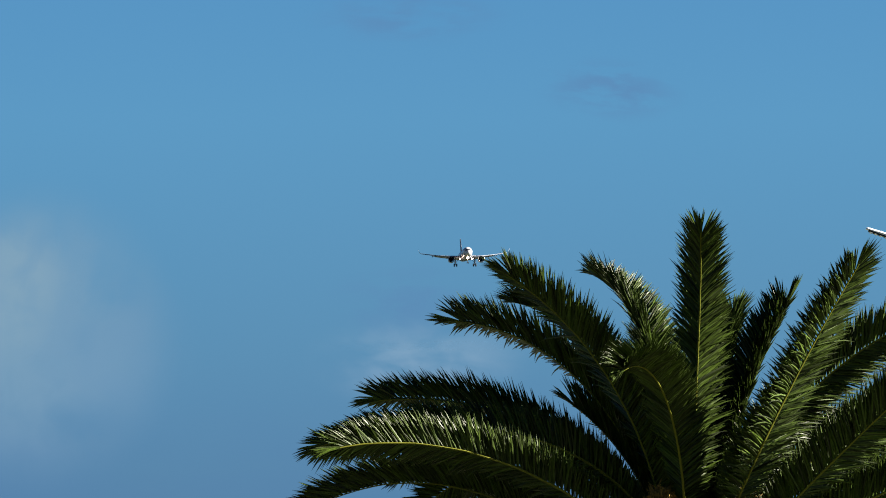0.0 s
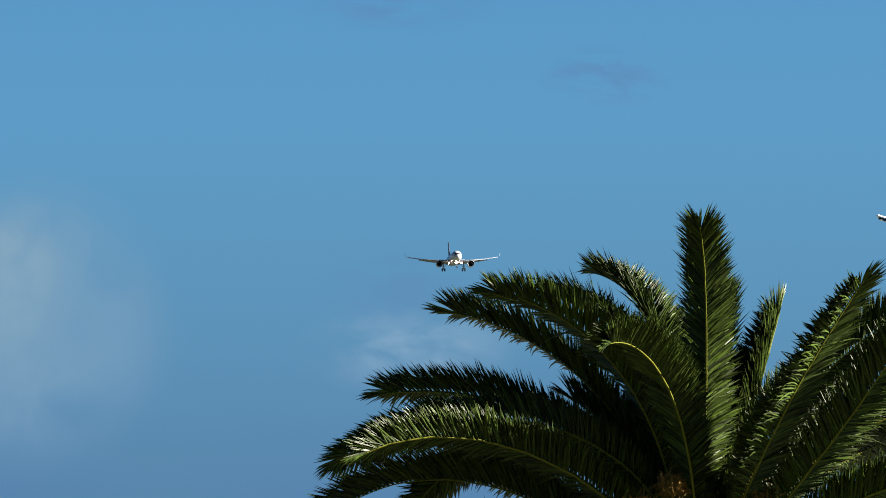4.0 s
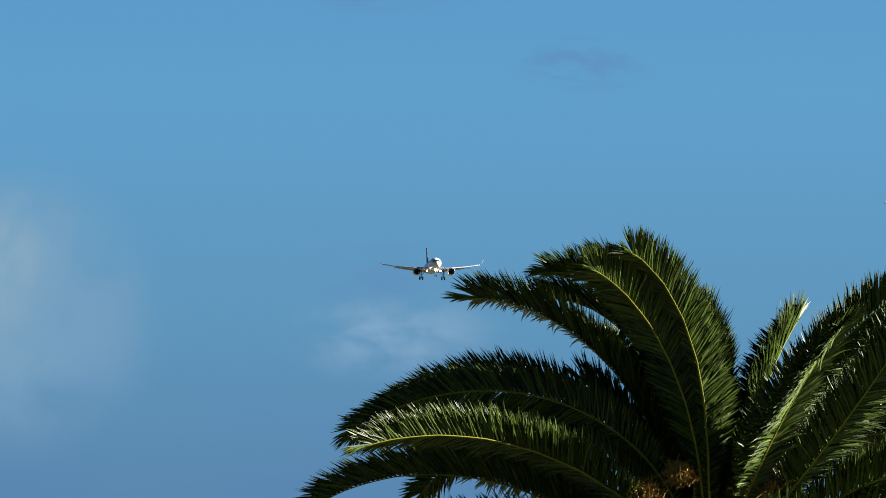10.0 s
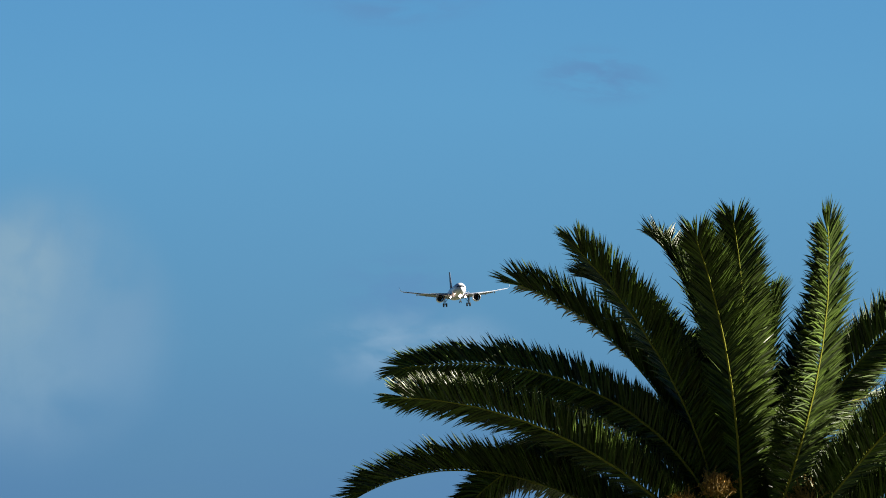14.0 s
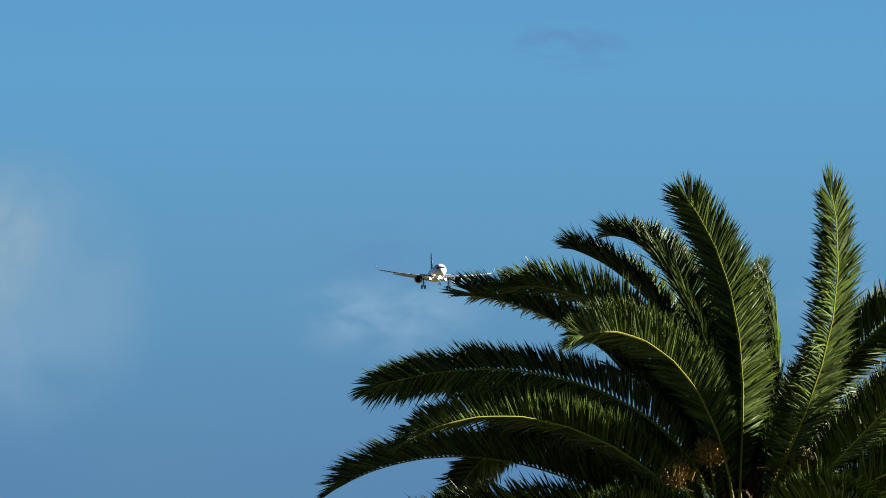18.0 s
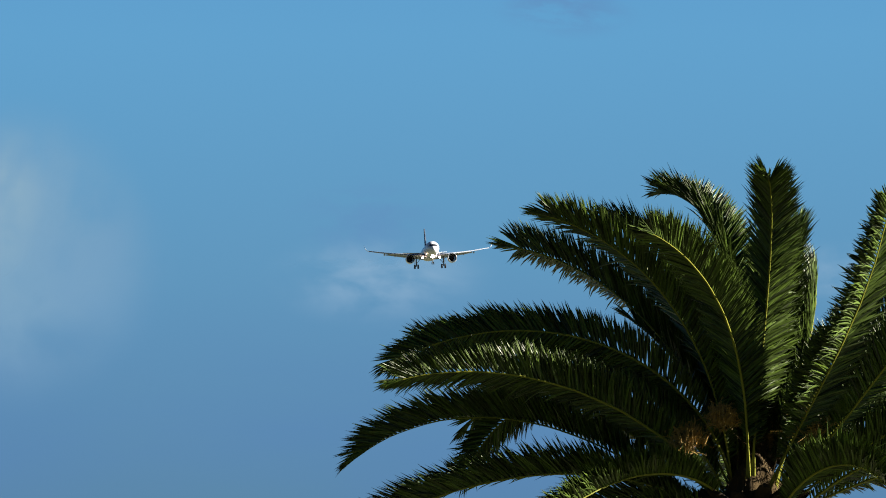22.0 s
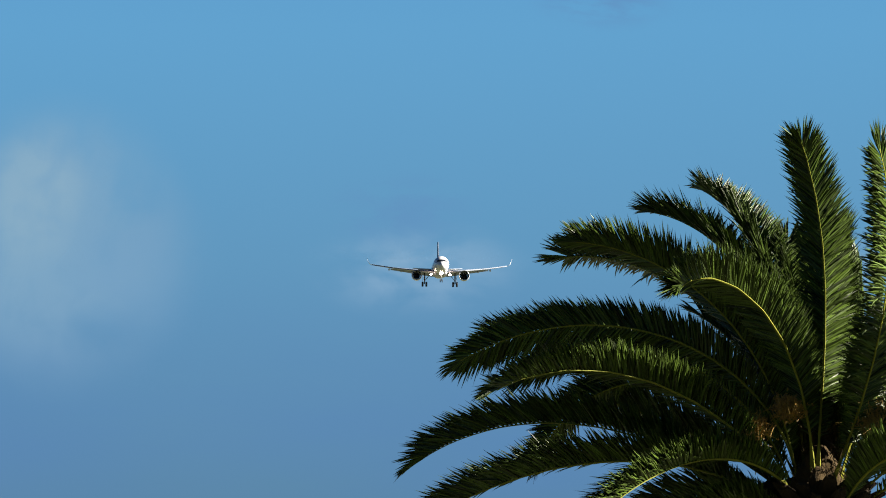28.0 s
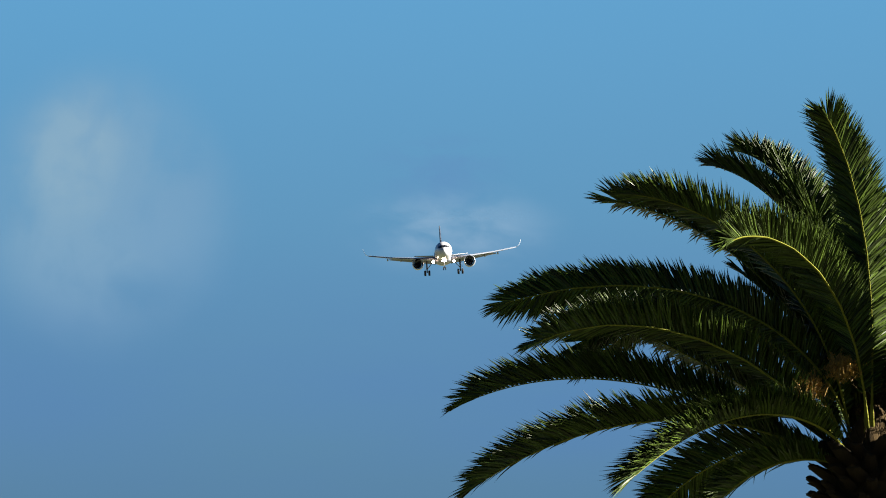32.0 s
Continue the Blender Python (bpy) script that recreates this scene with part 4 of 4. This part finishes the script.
    toss("A1", [(0, -6.3, -2.1, -5.8, -2.4), (1, -6, -0.1, 1.2, -3.2), (2, -9.1, -3.1, -9.3, -2.1), (3, -7.2, -2.1, -6, -2.5), (4, -4.2, -1, -2.6, -2.2), (5, -3.6, -0, 0.7, -2), (6, 13.2, -0.3, 2, 12.5), (8, -3.8, -0, 0.8, -2.2), (10, 6.4, 0.1, 1.1, 11), (12, 18, 0.7, 6.3, 10.8), (13, 11.9, 0.5, 4.5, 5.6), (14, 2.8, 0.2, 2.8, 1), (15, -5.3, -0, 1, -4.9), (16, -7.6, -0.1, 1.3, -5.8), (17, -10.9, -0.2, 1.5, -9.4), (18, -11.5, -0.3, 1.8, -13.4), (19, -8.9, -0.1, 1.5, -10.2), (20, -7.3, -0.1, 1.3, -7.7), (21, -5.7, -0, 1, -5.9), (22, -6.5, -0.1, 1.2, -6.4), (23, -7.8, -0.1, 1.5, -6.1), (24, -6.8, -0.1, 1.3, -5.2), (25, -6, -0.1, 1.3, -6.1), (26, -7.1, -0.1, 1.2, -1.4), (27, -6.2, -0.1, 1.2, -4.6), (28, -4.6, -0, 0.9, -2.8), (30, -4.9, -0, 0.9, -3.9), (32, -7.9, -0.1, 1.3, -8.9)])
    toss("L1", [(0, -6.4, 0.5, 1.2, -11.6), (1, -2.8, -0.9, -0.4, -7.4), (2, -8, 0.5, 1.4, -13.1), (3, -5.6, 0.1, 0.8, -13.1), (4, -5.4, -0.3, 0.3, -4.8), (5, -1.4, -0.7, -0.3, -1.7), (6, -1.6, 0.4, 0.3, -4.1), (7, -2.8, -0.1, -0.1, -7.2), (8, -2.7, -0.2, 0.1, -6.6), (9, 6, 0.7, 0.5, 3), (10, -1.1, 0, 0.1, -1.1), (11, -8.1, 3.8, 5, -28.5), (12, -4.9, -0.4, 0.4, -10.9), (13, 3.5, 2.7, 1.1, 0.1), (14, 3.1, 0.3, -0.1, -7.8), (15, 0.3, -0.1, 0, -6.5), (16, -1.5, -0.2, -0.1, -11.4), (17, -4, -0.4, -0.1, -5.5), (18, -4.9, -0.5, -0.2, -10.7), (18.5, -11.4, 0.2, 1, -16.4), (19, 3.1, 0.9, 0, -0.2), (20, -4.2, -0.1, 0.3, -8), (21, -10.3, 1.3, 1.5, -8.8), (22, -1.6, -0.2, 0, -4.1), (23, -3.1, 0.3, -0.6, -4.8), (24, -6.9, 0.1, 0.7, -10.7), (26.5, -7.6, 0.2, 0.7, -12.5), (27, -2.1, -1.2, -0.5, -6.7), (27.5, -5.8, 0.1, 0.5, -10.3), (28, -2, -1.4, -0.2, -4.1), (28.5, -4.1, 0.1, 0.4, -9.5), (29, -0.9, -1, 0.1, -5.8), (29.5, -8.8, 0.2, 0.8, -13.5), (30, -0.9, -0.9, -0.2, -6.9), (30.5, -8.4, 0.2, 0.8, -13), (31, -8.8, -0, 0.8, -15), (31.5, -9, 0.2, 0.8, -14), (32, -5.3, -0.5, -0.2, -11.1)])
    toss("K1", [(0, -1, 1.3, -0.5, 2.8), (1, -2.3, -3.6, 3.3, 1.5), (2, -0.9, -2.5, 1.4, -1), (3, -2.3, -2.1, 1.1, -2.1), (4, -2.7, -1.7, 0.7, 1.7), (5, -3, -1.3, 0.4, 2.5), (6, -0.2, 0.9, 0.2, 4.4), (8, -3, 0.1, -0.2, 6.8), (9, -3.6, -1.5, 1.5, 8.2), (10, -4.1, -12.3, 7.7, 0.5), (11, -1.5, -7.5, 4.9, 2.2), (12, 1.5, -2.6, 2, -2.8), (13, 5.3, 2.2, -0.8, -6.2), (14, -4.7, 2.5, -0.7, 3.4), (15, -4.1, -0.7, -0.4, 3.3), (16, -5.5, -1.2, 0.1, 7.5), (17, -3.7, -1.7, 0.7, 8.2), (18, -5.1, -2.2, 1.2, 6.4), (19, -5.4, -2.3, 1.7, 9), (20, -0.7, -6.4, 4.8, -0.4), (21, -1.7, -2, 3.1, 6.1), (22, 1, -2.3, 3.1, -2.3), (23, 1.8, -2.3, 3.3, 1.9), (24, -0.4, -6.5, 6.1, 2.7), (25, -3.9, -5.1, 4.4, 7.4), (26, -4.6, -3.7, 2.6, 5.9), (27, -5.4, -2.3, 0.9, 5), (29, -1.7, -2.8, 2.7, 4.2), (30, -2.2, -2.6, 2.3, 3), (31, -4.5, -2.4, 1.9, 6), (32, -5.1, -2.2, 1.5, 8.1)])
    toss("K2", [(0, 5.9, 10.4, -12.9, -7.4), (1, 3.6, 6.5, -9, -4.2), (2, 2.1, 2.6, -5.1, -2.3), (3, 2.2, -1.3, -1.3, 6.1), (4, -1.3, -5.2, 2.6, 2.7), (5, -3.5, -9.1, 6.5, 8.5), (6, -12.7, -5.3, 3.3, 21.6), (8, 1.2, 2.9, -0.3, 5.8), (9, -5.7, -2.2, 1.8, 11.6), (10, -3.6, -5.4, 3.9, 12.4), (11, -3.8, -6.1, 3.7, 6), (13, 2.4, 4, -4.3, -6.6), (15, 5.3, 10.2, -11.1, -8.4), (16, 2, 0.9, -4.2, -2.2), (17, -1.6, -8.5, 2.6, -2.4), (18, -7.3, -17.8, 9.5, 3.5), (19, -7.9, -18.9, 12, 6.8), (20, -9.1, -19.2, 13.1, 9.7), (21, -4.5, -19, 12.1, 8.7), (22, -3.8, -18.6, 12.2, 7.4), (23, -5.9, -18.6, 12.5, 12.8), (24, -9.5, -19.2, 13, 15.7), (25, -7.4, -18.7, 12.3, 11.2), (26, -5.7, -18.1, 11.6, 10), (27, -3.4, -17.6, 10.9, 4.5), (28, -8.2, -20.2, 12.3, 9.2), (29, -10.7, -20.3, 14, 13.6), (30, -10.2, -19.6, 12.2, 13.3), (31, -13.9, -22.3, 14.8, 16), (32, -15.9, -18.5, 13.6, 13.8)])
    toss("R1", [(0, -0.3, 0.4, -0, 2.9), (1, -1.2, 0.3, 0, 1.8), (2, -1.7, 0.1, 0.1, -2.4), (3, -1.4, 0, 0.1, 3.5), (4, -0.4, -0.1, 0.2, 2), (5, 1.3, -0.2, 0.2, -2.4), (6, -0.1, -0.4, 0.3, -6.5), (7, 1.1, -0.5, 0.3, -3.6), (8, 0.4, -0.4, 0.1, -1.7), (9, -0.3, -0.2, -0.1, -4.4), (10, -1.4, -0.1, -0.3, 1.3), (11, -2.9, 0, -0.5, 0.3), (12, -4.1, 0.1, -0.7, 3.8), (13, -3.6, 0.3, -0.9, 3.3), (14, -3.4, 0.4, -1.1, 2.7), (15, -4.1, 0.3, -0.8, 3.5), (16, -3.4, 0.2, -0.5, 2.1), (17, -2, 0.2, -0.1, 1.5), (18, 0.5, 0.1, 0.2, 0.6), (20, 1.6, -0.8, 0.5, -5.6), (21, -0.1, -0.8, 0.5, -2.5), (22, 3.2, -0.8, 0.5, -2.7), (23, 1.5, -0.8, 0.5, -7.2), (24, 1.8, -0.8, 0.5, -4.7), (25, 0.1, -0.8, 0.5, -8.9), (26, 2.4, -0.8, 0.5, -9.4), (27, -0, -0.8, 0.5, -8.8), (28, 1.8, -0.8, 0.5, -2.6), (29, 2, -0.8, 0.5, -4.1), (30, 0.1, -0.8, 0.5, -5.1), (31, 1.3, -0.8, 0.5, -2.4), (32, 1.6, -0.8, 0.5, -5.6)])
    toss("L3", [(0, 7.1, -0.1, -0.4, 9.7), (1, 4.6, -0.1, -0.3, 11.1), (2, 4.9, -0.1, -0.3, 6.2), (3, 7.3, -0.1, -0.4, 6.2), (4, 6.6, -0.1, -0.4, 13.5), (5, 8, -0.1, -0.5, 12.2), (6, 7.5, -0.1, -0.5, 12.4), (7, 6.8, -0.1, -0.4, 11.8), (8, 6.5, -0.1, -0.4, 11.1), (9, 2.8, 0.4, 0.5, 2), (10, 2.4, -0.1, -0.2, 5.5), (11, 2, 0.4, 0.5, -3.8), (12, 3.1, -0.1, -0.2, 5.9), (13, 6.2, 0.2, 0, 5.2), (14, 5.8, -0.1, -0.4, 7.1), (15, 2.5, -0, -0.1, 3.6), (16, 1.1, 0, -0.1, 6.8), (17, 2.6, 0, -0, 6.2), (18, 1.1, -0, 0, 3.3), (19, 0.1, -0, -0, 4.3), (20, -1.1, -0, 0.1, 3.3), (21, -1.3, 0.1, 0.3, -1.3), (22, 3.2, -0, -0.2, 7.8), (23, 1, -0.1, 0.1, 10.5), (24, -0.9, -0.1, 0.1, 6.9), (26.5, -2.4, -0, 0.2, 1.5), (27, -0.9, -0.2, -0.3, 4), (27.5, -3.5, -0, 0.2, 0.9), (28, -1.2, -0.2, -0.5, 4), (28.5, -3.6, 0, 0.2, -0.4), (29, -1.8, -0.1, -0.1, 0.5), (30, 2.1, -0.1, -0.2, 7.3), (31, -1.3, -0.1, -0.1, 1.9), (32, -2, -0.2, -0.2, -1.3)])
    toss("U3", [(0, -2.5, -0.2, 0.3, -0.8), (1, -3.1, -0.1, 0.2, 1.1), (2, 1.5, -0.1, 0.1, 0.9), (3, -0.3, -0, 0, 4.2), (4, 1.9, 0, -0.1, 5.5), (5, 3.1, 0.1, -0.2, 8.5), (6, 3.7, 0.2, -0, 6.7), (7, 4.2, 0.2, 0.1, 3.5), (8, 2.6, 0.3, 0.3, 9.7), (9, 3.9, 0.3, 0.4, 6), (10, 0.4, 0.4, 0.6, 6.9), (11, 2.1, 0.4, 0.8, 2.3), (12, 0.9, 0.5, 0.9, 6), (13, 0.6, 0.5, 1.1, 4), (14, -0, 0.6, 1.3, -1.9), (15, 0.8, 0.6, 1.4, -0.2), (16, 0.8, 0.7, 1.6, -3), (17, -1.5, 0.7, 1.7, -0.5), (18, -0.5, 0.8, 1.9, -1.9), (19, 3.5, 0.2, -0.3, 5.3), (20, 1.4, 0, -0, 6.1), (21, 0.7, -0, 0, 5.2), (22, 3.3, 0.2, -0.2, 6.5), (23, -1.7, -0.2, 0.3, 3.5), (24, 6.5, 4.4, 8.2, 1.5), (25, 1.2, 1.9, 3.7, 1.4), (26, -0.8, -0.5, -0.8, -2.4), (27, -4.3, -3, -5.3, 0.9), (28, -0.5, -0.7, -0.4, 1.7), (29, 4.5, 2, 3.3, 4.7), (30, -3.2, -0.9, -0.9, -2.4), (31, -5.4, -4.5, -4.9, -1), (32, 2.3, 1, 2.8, -0.1)])
    toss("B2", [(0, -0.6, 0.1, 0.4, -1.6), (1, 0.3, 0.1, 0.4, 1.6), (2, -1.9, 0.1, 0.4, -4.9), (3, -0.1, 0.1, 0.4, -4.5), (4, 1.1, 0.1, 0.4, -2.6), (5, -1.8, 0.1, 0.4, -5), (6, -0.5, 0.1, 0.4, -4), (7, 0.9, 0.1, 0.4, 1.8), (8, 0.3, 0.1, 0.4, 1), (9, -2, 0.1, 0.4, 0.6), (10, 0.6, 0.1, 0.4, -2.5), (11, -2.6, 0.1, 0.4, -1.6), (12, -0.5, 0.1, 0.4, -2.3), (13, -2.4, 0.1, 0.4, 0.1), (14, 0.8, 0.1, 0.4, -3.2), (15, -0.6, 0.1, 0.4, -1.1), (16, -1.5, 0.1, 0.4, -0.3), (17, -1.4, 0.1, 0.4, -4.1), (18, -1.4, 0.1, 0.4, -5.4), (19, -2, 0.1, 0.4, -2.1), (20, -2.3, 0.1, 0.4, -0.6), (21, -0.9, 0.1, 0.4, 0.9), (22, -0.6, 0.1, 0.4, -1.6), (23, -1.2, 0.1, 0.7, -2.6), (24, 0.1, -0.1, -0.1, 2.6), (25, 0.5, -0.1, -0.3, 1.9), (26, 1.4, -0.1, -0.4, 1.1), (27, 1.1, -0.1, -0.6, 1.7), (28, 0.6, -0, -0.3, 0.7), (29, 1.4, -0, -0.8, 1.1), (30, -0.2, 0, 0.1, -0.2), (31, 1.4, -0.2, -0.7, 4), (32, 1, -0.1, -0.5, 1.9)])
    toss("B1", [(0, -2.3, 0.3, 1.6, -9.4), (1, -3.4, 0.3, 1.6, -6.5), (2, -3.5, 0.3, 1.6, -12.9), (3, -4.2, 0.3, 1.6, -7.2), (4, -3.8, 0.3, 1.6, -9.4), (5, -0.7, 0.3, 1.6, -9.7), (6, -3.2, 0.3, 1.6, -12.4), (7, -3.9, 0.3, 1.6, -10.7), (8, -1.5, 0.3, 1.6, -9.7), (9, -2.1, 0.3, 1.6, -8.7), (10, -1.8, 0.3, 1.6, -7.3), (11, -2.9, 0.3, 1.6, -11.7), (12, -0.8, 0.3, 1.6, -7.6), (13, -2, 0.3, 1.6, -9.9), (14, -3.6, 0.3, 1.6, -9.8), (15, -1.3, 0.3, 1.6, -10.8), (16, -2.5, 0.3, 1.6, -12), (17, -1.3, 0.3, 1.6, -8.1), (18, -0.9, 0.3, 1.6, -6.7), (19, -1.1, 0.3, 1.6, -6.5), (20, -3.8, 0.3, 1.6, -7.6), (21, -4.2, 0.3, 1.6, -7.1), (22, -2.3, 0.3, 1.6, -9.4), (23, -2.1, 0.1, 1.4, -2.1), (24, -1.3, 0.1, 0.7, -3.6), (25, -0.3, 0.1, 0.1, -8.5), (26, 1.7, 0.2, -0.4, -4.2), (27, 0.9, 0.2, -1, -6.7), (28, 2.4, 0.3, 0.7, -4.3), (29, 5, 0.3, 0.4, 1.9), (30, 2.5, 0.1, -1.1, -0), (31, 1.5, 0.5, -0.2, -3.3), (32, 3.5, 1, -0.7, -3.7)])
    # fronds that are half hidden rock gently
    rng = random.Random(11)
    for key in GENTLE:
        a, b, c = rng.uniform(0, 6), rng.uniform(0, 6), rng.uniform(1.6, 2.4)
        toss(key, [(float(t), 3.0 * math.sin(c * t + a) - 1.5, 0.0, 0.0, 6.0 * math.sin(c * t + b)) for t in range(33)])


motions()
